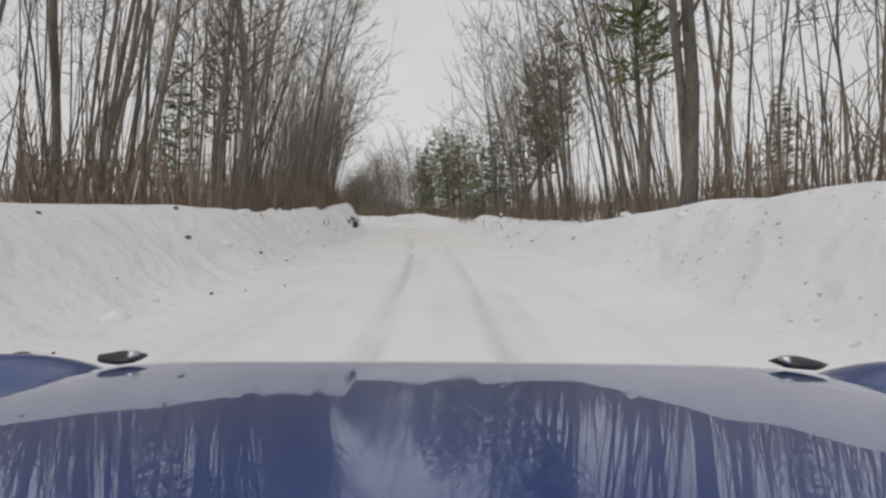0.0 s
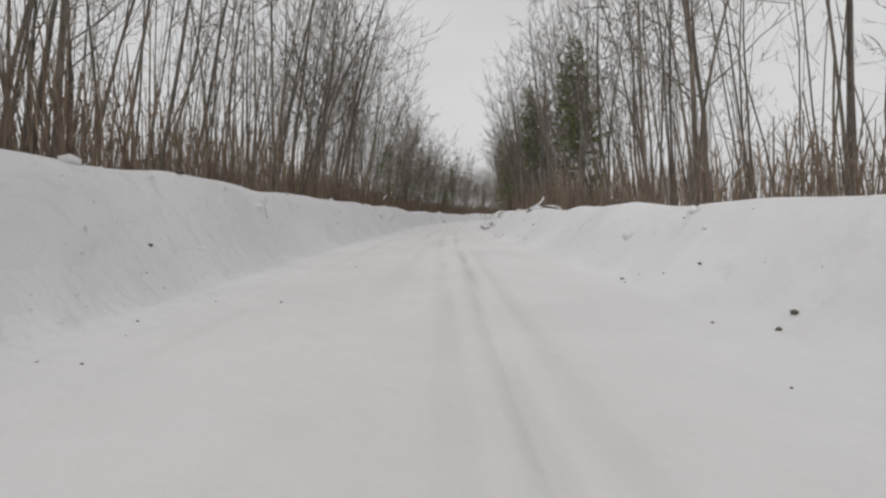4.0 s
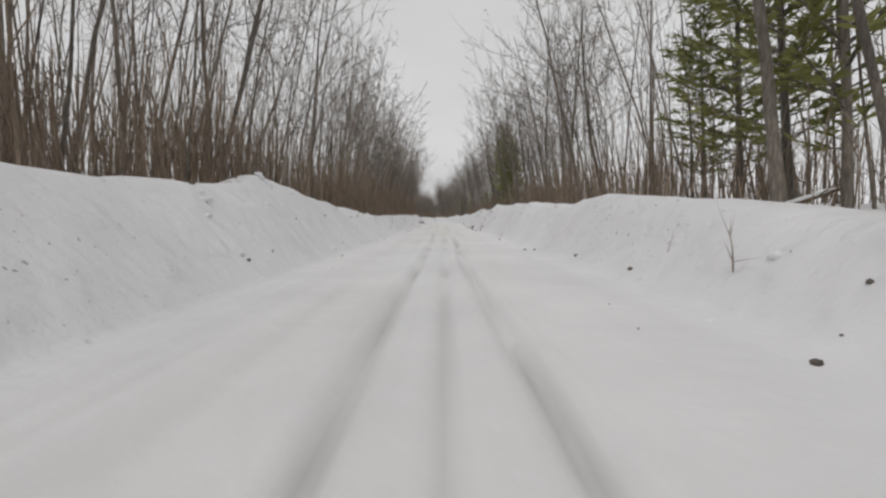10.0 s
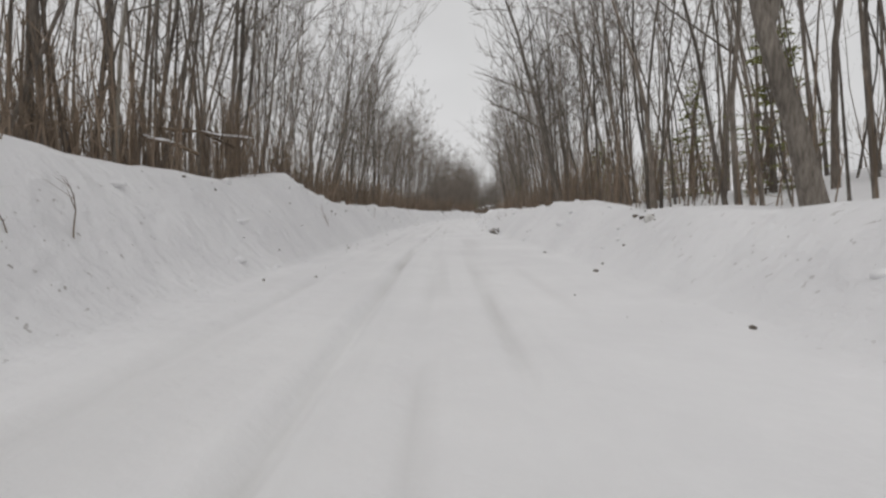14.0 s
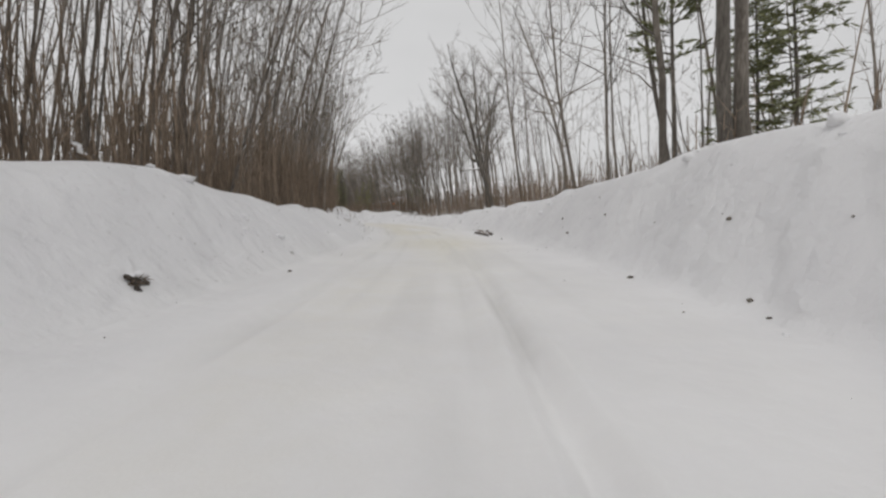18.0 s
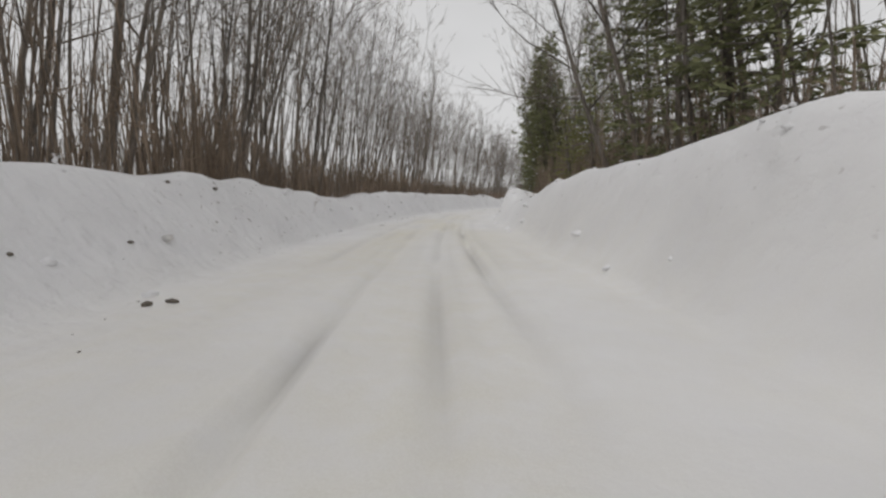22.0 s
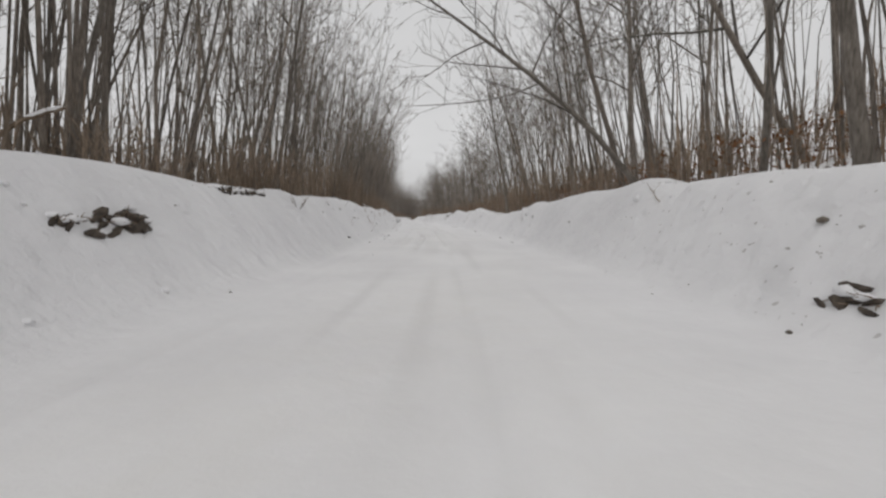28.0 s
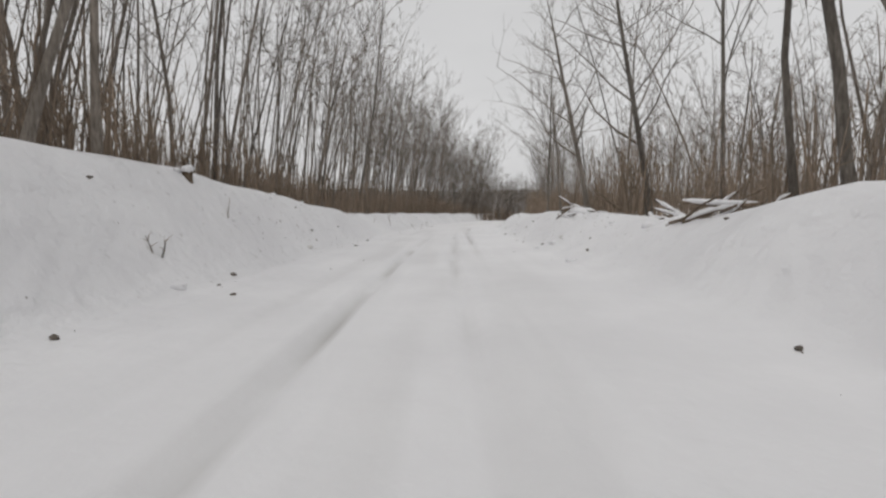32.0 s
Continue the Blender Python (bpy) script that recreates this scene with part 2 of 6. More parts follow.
CREST_RIGHT = [1.79, 1.79, 1.55, 1.31, 1.01, 0.91, 0.97, 1.14, 1.25, 1.37, 0.73, 0.78, 0.93, 1.08, 1.27, 1.6, 1.76, 1.8, 1.76, 1.73, 1.63, 1.5, 1.37, 1.38, 1.41, 1.44, 1.46, 1.49, 1.52, 1.54, 1.57, 1.6, 1.63, 1.65, 1.68, 1.71, 1.73, 1.53, 1.64, 1.94, 1.84, 1.47, 1.34, 1.26, 1.19, 1.11, 1.25, 1.71, 1.75, 1.87, 1.86, 1.89, 2.0, 2.11, 2.23, 2.04, 2.2, 2.42, 2.37, 2.09, 2.1, 2.15, 2.2, 2.19, 2.17, 2.23, 2.15, 2.11, 2.06, 1.97, 1.87, 1.84, 1.8, 1.66, 1.56, 1.45, 1.37, 1.33, 1.3, 1.28, 1.26, 1.32, 1.75, 2.03, 1.78, 1.93, 2.13, 2.23, 2.33, 2.42, 2.52, 2.45, 2.15, 2.29, 2.42, 2.5, 2.39, 2.24, 2.13]
CREST_RIGHT += [2.07, 2.0, 1.53, 1.58, 2.1, 2.14, 2.03, 1.92, 1.81, 1.7, 1.59, 1.47, 2.15, 2.0, 1.86, 1.79, 1.74, 1.69, 1.61, 1.5, 1.38, 1.32, 1.37, 1.77, 1.8, 1.65, 1.64, 1.67, 1.69, 1.71, 1.73, 1.75, 1.77, 1.79, 1.81, 1.83, 1.85, 1.87, 1.89, 1.91, 1.93, 1.95, 1.97, 1.99, 2.01, 2.06, 2.38, 2.35, 2.37, 2.43, 2.49, 2.55, 2.6, 2.66, 2.35, 2.23, 2.08, 1.91, 1.77, 1.7, 1.69, 1.39, 1.21, 1.18, 1.06, 0.93, 1.04, 1.24, 1.41, 1.74, 1.79, 1.63, 1.47, 1.67, 2.15, 1.57, 1.68, 2.08, 1.89, 1.7, 1.54, 2.18, 2.08, 2.11, 1.97, 1.6, 1.3, 1.27, 2.02, 2.36, 2.22, 1.99, 1.7, 1.38, 1.13, 1.72, 2.41, 2.48, 2.38]
CREST_RIGHT += [2.25, 2.21, 2.26, 2.27, 2.11, 1.99, 2.31, 2.5, 2.06, 1.87, 1.75, 1.66, 1.57, 1.49, 1.52, 1.55, 1.59, 1.62, 1.65, 1.68, 1.72, 1.75, 1.78, 1.81, 1.85, 1.88, 1.91, 1.94, 1.98, 1.99, 2.21, 2.16, 2.08, 2.0, 1.74, 1.5, 1.67, 1.68, 1.84, 2.18, 2.04, 2.02, 2.01, 2.0, 2.13, 2.33, 1.75, 1.73, 2.12, 1.84, 1.95, 1.95, 1.93, 1.91, 1.89, 1.78, 1.89, 1.72, 1.89, 2.05, 1.75, 1.41, 1.3, 1.54, 1.6, 0.94, 1.11, 1.42, 1.34, 1.26, 1.22, 1.22, 1.22, 1.22, 1.22, 1.22, 1.22, 1.22, 1.22, 1.22, 1.22, 1.22, 1.22, 1.22, 1.22, 1.22, 1.22, 1.22, 1.22, 1.22, 1.22, 1.22, 1.22, 1.22, 1.22, 1.22, 1.22]
STEP = 1.0
ROAD_END = 1180.0
ST = np.arange(0.0, ROAD_END + 0.1, STEP)
_h = np.radians(np.interp(ST, np.arange(len(HEADING)) * 12.0, HEADING))
ROAD_X = np.concatenate([[0.0], np.cumsum(-np.sin(_h[:-1]) * STEP)])
ROAD_Y = np.concatenate([[0.0], np.cumsum(np.cos(_h[:-1]) * STEP)])


LATTICES = {}


def lattice(seed):
    if seed not in LATTICES:
        LATTICES[seed] = np.random.RandomState(seed).rand(256, 256)
    return LATTICES[seed]


def wave(x, y, seed):
    """Smooth noise between -1 and 1."""
    g = lattice(seed)
    xi, yi = np.floor(x).astype(int), np.floor(y).astype(int)
    fx, fy = x - xi, y - yi
    fx, fy = fx * fx * (3 - 2 * fx), fy * fy * (3 - 2 * fy)
    a, b = g[xi % 256, yi % 256], g[(xi + 1) % 256, yi % 256]
    c, d = g[xi % 256, (yi + 1) % 256], g[(xi + 1) % 256, (yi + 1) % 256]
    return 2 * ((a * (1 - fx) + b * fx) * (1 - fy) + (c * (1 - fx) + d * fx) * fy) - 1


def place(s, l):
    """World x, y of station s (metres along the road) and lateral l (metres to the right)."""
    s, l = np.asarray(s, float), np.asarray(l, float)
    i = np.clip(s, 0, ROAD_END)
    a = np.interp(i, ST, _h)
    x, y = np.interp(i, ST, ROAD_X), np.interp(i, ST, ROAD_Y)
    over = s - i
    x, y = x - np.sin(a) * over, y + np.cos(a) * over
    near = np.clip(l, -12, 12)
    return x + np.cos(a) * near + (l - near), y + np.sin(a) * near


def bumps(s, centre, half):
    return np.exp(-((s - centre) / half) ** 4)


def toe(s, side):
    if side < 0:
        return 4.0 + 0.4 * wave(s / 23.0, s * 0 + 3.5, 5)
    return 3.6 + 0.3 * wave(s / 21.0, s * 0 + 8.5, 6) - 0.7 * bumps(s, 732, 40)


def crest_at(s, side):
    if side < 0:
        return 5.85 + 0 * s
    return 5.25 - 1.1 * bumps(s, 732, 40)


def hillside(s, side):
    """How steeply the ground climbs behind the bank."""
    if side < 0:
        return 0.03 + 0.13 * bumps(s, 1058, 38)
    return (0.03 + 0.34 * bumps(s, 444, 50) + 0.16 * bumps(s, 585, 42) + 0.20 * bumps(s, 758, 62)
            + 0.26 * bumps(s, 930, 58) + 0.16 * bumps(s, 671, 22))


def rut(s, k):
    """Line and depth of one of the wheel ruts."""
    line = (-0.85, 0.75, 0.1, -2.4)[k] + 0.35 * wave(s / 30.0, s * 0 + 11.3 * k, 51) + 0.12 * wave(s / 9.0, s * 0 + 3.3 * k, 52)
    return line, (0.10, 0.11, 0.06, 0.05)[k] * np.clip(0.55 + 0.9 * wave(s / 14.0, s * 0 + 5.1 * k, 53), 0, 1)


def height(s, l):
    s, l = np.asarray(s, float), np.asarray(l, float)
    out = np.zeros(np.broadcast(s, l).shape)
    for side, table in ((-1, CREST_LEFT), (1, CREST_RIGHT)):
        d = l * side
        c = np.interp(s, np.arange(len(table)) * 4.0, table)
        t0, t1 = toe(s, side), crest_at(s, side)
        u = np.clip((d - t0) / (t1 - t0), 0, 1)
        rise = u * u * (3 - 2 * u)
        rise = 0.55 * rise + 0.45 * np.sqrt(np.clip(u, 0, 1)) * rise ** 0.3 * u ** 0.25
        lump = 0.09 * wave(s / 2.1, l / 1.5, 11 + side) + 0.07 * wave(s / 1.4, l / 0.9, 21 + side)
        lump = lump + 0.24 * np.clip(wave(s / 1.7, l / 0.8, 25 + side) - 0.3, 0, 1) * np.clip(0.3 + wave(s / 11.0, l / 4.0, 27), 0, 1)
        lump = lump * np.clip(u * 4, 0, 1) * np.clip(1.5 - (d - t1) / 3, 0, 1)
        top = c + 0.05 * wave(s / 2.3, s * 0 + side * 7.3, 31) * (1 + 0 * d)
        cut = 0.30 * np.clip(0.15 + 1.1 * wave(s / 17.0, s * 0 + side * 2.7, 33), 0, 1) + (0.34 * (bumps(s, 499, 25) + 0.8 * bumps(s, 59, 18) + 0.7 * bumps(s, 666, 18) + 0.6 * bumps(s, 1020, 20)) if side > 0 else 0.0) + 0.04 * wave(s / 2.4, s * 0 + side, 34)
        z = top * rise + lump + np.clip(cut, 0, 1) * np.clip((d - t0 + 0.15) / 0.28, 0, 1) * np.clip(1.6 - (d - t0), 0, 1)
        back = np.clip(d - t1 - 0.4, 0, None)
        z = z - 0.55 * np.clip(back / 2.2, 0, 1) * np.clip(c - 0.9, 0, 1) + hillside(s, side) * np.clip(back - 1.5, 0, 45)
        z = z + 0.35 * wave(s / 9.0, l / 9.0, 41) * np.clip(back / 6, 0, 1)
        out = np.where(d > 0, z, out)
    # packed lane with wheel ruts
    lane = np.clip(1.15 - np.abs(l + 0.2) / 3.8, 0, 1)
    for k in range(4):
        line, depth = rut(s, k)
        out = out - depth * np.exp(-((l - line) / 0.11) ** 2) + 0.45 * depth * np.exp(-((np.abs(l - line) - 0.24) / 0.09) ** 2)
    out = out + lane * (0.02 * wave(s / 1.9, l / 0.9, 61) + 0.012 * wave(s / 0.5, l / 0.35, 62))
    return out


def spot(s, l, sink=0.0):
    x, y = place(s, l)
    return Vector((float(x), float(y), float(height(np.array([float(s)]), np.array([float(l)]))[0]) - sink))


def heading(s):
    return float(np.interp(np.clip(s, 0, ROAD_END), ST, _h))


# ---- mesh building ----


def mesh_from(name, v, f, mat, smooth=True):
    me = bpy.data.meshes.new(name)
    v, f = np.asarray(v, np.float32), np.asarray(f, np.int32)
    me.vertices.add(len(v))
    me.vertices.foreach_set("co", v.ravel())
    k = f.shape[1]
    me.loops.add(f.size)
    me.loops.foreach_set("vertex_index", f.ravel())
    me.polygons.add(len(f))
    me.polygons.foreach_set("loop_start", np.arange(0, f.size, k, dtype=np.int32))
    me.polygons.foreach_set("use_smooth", np.full(len(f), smooth))
    me.update(calc_edges=True)
    me.materials.append(mat)
    return me


class Pile:
    """Gathers tubes and quads into one mesh."""

    def __init__(self):
        self.v, self.f, self.n = [], [], 0

    def add(self, v, f):
        self.v.append(v)
        self.f.append(f + self.n)
        self.n += len(v)

    def tube(self, points, radii, sides=5):
        p, r = np.asarray(points, float), np.asarray(radii, float)
        d = np.gradient(p, axis=0)
        d /= np.linalg.norm(d, axis=1)[:, None] + 1e-9
        ref = np.array([0.0, 0.0, 1.0]) if abs(d[0, 2]) < 0.8 else np.array([1.0, 0.0, 0.0])
        a = np.cross(d, ref)
        a /= np.linalg.norm(a, axis=1)[:, None] + 1e-9
        b = np.cross(d, a)
        w = np.arange(sides) * 2 * np.pi / sides
        ring = p[:, None] + r[:, None, None] * (np.cos(w)[None, :, None] * a[:, None] + np.sin(w)[None, :, None] * b[:, None])
        n = len(p)
        i, j = np.meshgrid(np.arange(n - 1), np.arange(sides), indexing="ij")
        k = (j + 1) % sides
        q = np.stack([i * sides + j, i * sides + k, (i + 1) * sides + k, (i + 1) * sides + j], -1).reshape(-1, 4)
        self.add(ring.reshape(-1, 3), q)
        self.cap(p[-1], n - 1, sides)

    def cap(self, tip, row, sides):
        if sides == 4:
            base = self.n - len(self.v[-1]) + row * sides
            self.f.append(np.array([[base, base + 1, base + 2, base + 3]]))

    def sliver(self, a, b, r, rng):
        """A hair-thin twig."""
        a, b = np.asarray(a, float), np.asarray(b, float)
        w = np.cross(b - a, rng.normal(0, 1, 3))
        w *= r / (np.linalg.norm(w) + 1e-9)
        self.quad(a - w, a + w, b + w * 0.4, b - w * 0.4)

    def quad(self, a, b, c, d):
        self.add(np.array([a, b, c, d]), np.array([[0, 1, 2, 3]]))

    def arrays(self):
        return np.concatenate(self.v), np.concatenate(self.f)


def part(name, arrays, mat, parent, label="", smooth=True):
    ob = new(name, mesh_from(name, *arrays, mat, smooth))
    ob.parent = parent
    if label:
        ob["label"] = label
    return ob


def thing(name, m, label, category, group="", kind=""):
    ob = new(name)
    ob.empty_display_size = 0.2
    ob.matrix_world = m
    return tagged(ob, label, category, group, kind)


# ---- trees ----


def curve(rng, start, way, length, n, bend=0.15, lift=0.0):
    p, d = [np.array(start, float)], np.array(way, float)
    d /= np.linalg.norm(d)
    for _ in range(n):
        d = d + rng.normal(0, bend, 3) + np.array([0, 0, lift])
        d /= np.linalg.norm(d)
        p.append(p[-1] + d * length / n)
    return np.array(p), d


def bare_tree(seed, h, r, limbs=14, twigs=5, low=0.4, spread=1.0, sides=6, lean=0.0, fork=False, fine=1):
    """Trunk and leafless crown, standing at the origin."""
    rng = np.random.RandomState(seed)
    trunk, crown = Pile(), Pile()
    n = 8 if sides > 5 else (6 if sides > 3 else 4)
    p, d = curve(rng, (0, 0, -0.4), (lean + rng.normal(0, 0.02 if sides > 5 else 0.05), rng.normal(0, 0.03), 1), h, n, 0.05 if sides > 5 else 0.058)
    taper = np.linspace(1, 0, n + 1) ** 0.8
    rad = r * (0.12 + 0.88 * taper)
    rad[0] *= 1.3
    trunk.tube(p, rad, sides)
    if fork:
        k = n // 3
        q, _ = curve(rng, p[k], (0.25, rng.normal(0, 0.1), 1), h * 0.6, n - 2, 0.05)
        trunk.tube(q, np.linspace(rad[k] * 0.8, r * 0.1, n - 1), sides)
    axis = np.linspace(0, 1, n + 1)
    for k in range(limbs):
        f = low + (0.98 - low) * ((k + rng.rand()) / limbs)
        at = np.array([np.interp(f, axis, p[:, c]) for c in range(3)])
        az = k * 2.4 + rng.normal(0, 0.5)
        up = rng.uniform(0.5, 1.3)
        length = h * spread * (0.10 + 0.26 * (1 - f)) * rng.uniform(0.7, 1.3)
        r0 = np.interp(f, axis, rad) * rng.uniform(0.35, 0.55)
        seg = 4 if fine else (3 if sides > 3 else 2)
        q, e = curve(rng, at, (np.cos(az), np.sin(az), up), length, seg, 0.14, 0.06)
        if sides > 4:
            crown.tube(q, np.linspace(r0, 0.012, seg + 1), 4 if fine else 3)
        else:
            for j in range(seg):
                crown.sliver(q[j], q[j + 1], max(0.011, 0.6 * r0 * (1 - j / seg)), rng)
        for j in range(twigs):
            g = rng.uniform(0.25, 1.0)
            b0 = np.array([np.interp(g, np.linspace(0, 1, seg + 1), q[:, c]) for c in range(3)])
            w = e * 0.8 + rng.normal(0, 0.55, 3) + np.array([0, 0, 0.35])
            ln = length * rng.uniform(0.25, 0.5)
            if fine:
                q2, e2 = curve(rng, b0, w, ln, 2, 0.2, 0.05)
                crown.tube(q2, [r0 * 0.35, r0 * 0.22, 0.006], 3)
                for _ in range(fine):
                    w2 = e2 + rng.normal(0, 0.6, 3)
                    m0 = q2[rng.randint(1, 3)]
                    q3, _ = curve(rng, m0, w2, ln * 0.6, 1, 0.1)
                    crown.tube(q3, [0.012, 0.005], 3)
            else:
                w /= np.linalg.norm(w)
                crown.sliver(b0, b0 + w * ln, 0.018, rng)
                for _ in range(2):
                    m0 = b0 + w * ln * rng.uniform(0.2, 0.8)
                    w2 = w + rng.normal(0, 0.5, 3)
                    crown.sliver(m0, m0 + w2 / np.linalg.norm(w2) * ln * 0.7, 0.015, rng)
    return trunk.arrays(), crown.arrays()


def conifer(seed, h, r, base=0.15, width=0.2, step=0.55, tufts=9, drop=0.0, per=6):
    """Trunk, bare branches joined to it, and needle sprays."""
    rng = np.random.RandomState(seed)
    trunk, crown, wood = Pile(), Pile(), Pile()
    p, _ = curve(rng, (0, 0, -0.4), (0, 0, 1), h + 0.4, 7, 0.012)
    trunk.tube(p, r * (1 - np.linspace(0, 0.95, 8)), 6)
    z = base * h
    while z < h * 0.985:
        f = z / h
        reach = h * width * (1 - f) ** 0.75 * (0.55 + 0.45 * min(1.0, (f - base) * 6 + 0.3))
        for k in range(per):
            if rng.rand() < 0.18:
                continue
            az = rng.uniform(0, 2 * np.pi)
            ln = max(0.25, reach * rng.uniform(0.5, 1.15))
            q, e = curve(rng, (0, 0, z + rng.normal(0, 0.15)), (np.cos(az), np.sin(az), 0.25 - drop), ln, 2, 0.08, 0.05 - drop * 0.2)
            wood.tube(q, np.linspace(0.012 + 0.012 * ln, 0.006, 3), 3)
            side = np.array([-np.sin(az), np.cos(az), 0.0])
            for j in range(max(4, int(1.0 * tufts * min(1.3, ln / 1.6)))):
                g = rng.uniform(0.25, 1.02)
                c = np.array([np.interp(g, np.linspace(0, 1, 3), q[:, i]) for i in range(3)])
                out = e * rng.uniform(0.3, 1) + side * rng.uniform(-1, 1) + np.array([0, 0, rng.uniform(-0.35, 0.35) - drop])
                out /= np.linalg.norm(out)
                across = np.cross(out, rng.normal(0, 1, 3))
                across /= np.linalg.norm(across) + 1e-9
                a, wd = rng.uniform(0.3, 0.7), rng.uniform(0.03, 0.075)
                crown.quad(c - across * wd * 0.4, c + out * a * 0.55 - across * wd, c + out * a, c + out * a * 0.5 + across * wd)
        z += step * rng.uniform(0.7, 1.3) * (1.1 - 0.5 * f)
    return trunk.arrays(), crown.arrays(), wood.arrays()


def shrub(seed, h, stems=4, twigs=5):
    """A clump of thin upright saplings."""
    rng = np.random.RandomState(seed)
    p = Pile()
    for k in range(stems):
        az, out = rng.uniform(0, 6.28), rng.uniform(0.02, 0.22)
        foot = np.array([rng.normal(0, 0.5), rng.normal(0, 0.5), -0.25])
        q, e = curve(rng, foot, (np.cos(az) * out, np.sin(az) * out, 1), h * rng.uniform(0.55, 1.15), 1, 0.06)
        p.sliver(q[0], q[1], rng.uniform(0.024, 0.040), rng)
        for _ in range(twigs):
            w = e + rng.normal(0, 0.45, 3)
            m0 = q[0] + (q[1] - q[0]) * rng.uniform(0.1, 0.95)
            p.sliver(m0, m0 + w / np.linalg.norm(w) * h * rng.uniform(0.12, 0.4), 0.012, rng)
    return p.arrays()


def scatter(name, protos, spots, mat, label, category):
    """Many plants that nobody could count, in one mesh."""
    vs, fs, n = [], [], 0
    for proto, pos, turn, size, tip in spots:
        v, f = protos[proto]
        c, s = np.cos(turn), np.sin(turn)
        z = v[:, 2] * size[1]
        w = np.stack([(v[:, 0] * c - v[:, 1] * s) * size[0] + pos[0] + tip[0] * z, (v[:, 0] * s + v[:, 1] * c) * size[0] + pos[1] + tip[1] * z, z + pos[2]], -1)
        vs.append(w)
        fs.append(f + n)
        n += len(v)
    ob = new(name, mesh_from(name, np.concatenate(vs), np.concatenate(fs), mat))
    return tagged(ob, label, category, kind="stuff")


def join(*arrays):
    v, f, n = [], [], 0
    for a, b in arrays:
        v.append(a)
        f.append(b + n)
        n += len(a)
    return np.concatenate(v), np.concatenate(f)


# ---- ground: one sheet to the horizon ----


def build_ground():
    s = np.concatenate([[-1600, -700, -300, -120, -60], np.arange(-20, 1120, 0.5), np.arange(1122, 1200, 3.0), [1210, 1240, 1300, 1400, 1700, 2300, 3000]])
    inner = np.concatenate([np.arange(-8.6, -3.4, 0.18), np.arange(-3.4, -1.8, 0.16), np.arange(-1.8, 1.8, 0.09), np.arange(1.8, 3.3, 0.16), np.arange(3.3, 8.6, 0.18)])
    outer = np.array([9.0, 9.6, 10.4, 11.2, 12, 13, 14.5, 16, 18, 20.5, 24, 28, 34, 42, 55, 80, 140, 300, 700, 1600])
    l = np.concatenate([-outer[::-1], inner, outer])
    sg, lg = np.meshgrid(s, l, indexing="ij")
    x, y = place(sg, lg)
    z = height(sg, lg)
    far = np.clip((np.abs(lg) - 55) / 100, 0, 1)
    z = z * (1 - far) + far * 2.0
    v = np.stack([x, y, z], -1).reshape(-1, 3)
    a, b = len(s), len(l)
    i, j = np.meshgrid(np.arange(a - 1), np.arange(b - 1), indexing="ij")
    f = np.stack([i * b + j, i * b + j + 1, (i + 1) * b + j + 1, (i + 1) * b + j], -1).reshape(-1, 4)
    ob = new("ground", mesh_from("ground", v, f, SNOW))
    # sanded stretches of the driving lane, litter on the ploughed banks
    lane = np.clip(1.35 - np.abs(lg + 0.3) / 3.2, 0, 1)
    where = (0.16 + 0.75 * bumps(sg, 36, 18) + 0.75 * bumps(sg, 292, 20) + 0.9 * bumps(sg, 636, 28) + 0.9 * bumps(sg, 732, 28)
             + 0.35 * bumps(sg, 372, 31) + 0.3 * bumps(sg, 130, 25) + 0.3 * bumps(sg, 792, 31)) * (1 - 0.85 * bumps(sg, 1020, 75)) * (1 - 0.7 * bumps(sg, 513, 62))
    sand = np.clip(lane * where * (0.75 + 0.5 * wave(sg / 6.0, lg / 1.5, 71)), 0, 1)
    bank = np.clip((np.abs(lg) - 3.1) / 1.2, 0, 1) * np.clip((9 - np.abs(lg)) / 2, 0, 1)
    litter = bank * np.clip(0.25 + wave(sg / 7.0, lg / 5.0, 72), 0, 1)
    # colour mask: painted shade and packed ice in the ruts, faint icy lane streaks
    ice_shade = 0 * sg
    for k in range(4):
        line, depth = rut(sg, k)
        ice_shade = np.maximum(ice_shade, 6.5 * depth * np.exp(-((lg - line) / 0.085) ** 2) * np.clip(0.45 + 0.8 * wave(sg / 1.7, lg / 0.4, 73), 0, 1))
    ice_shade = np.clip(ice_shade + 0.2 * lane * np.clip(wave(sg / 6.0, lg / 0.35, 74) - 0.2, 0, 1), 0, 1)
    for key, data in (("sand", sand), ("litter", litter), ("ice_shade", ice_shade), ("bank", bank)):
        at = ob.data.attributes.new(key, "FLOAT", "POINT")
        at.data.foreach_set("value", data.astype(np.float32).ravel())
    return tagged(ob, "snow-covered ground with a ploughed, rutted forest road between high snow banks", "snowy ground", kind="structure")


ground = build_ground()

# ---- woods ----


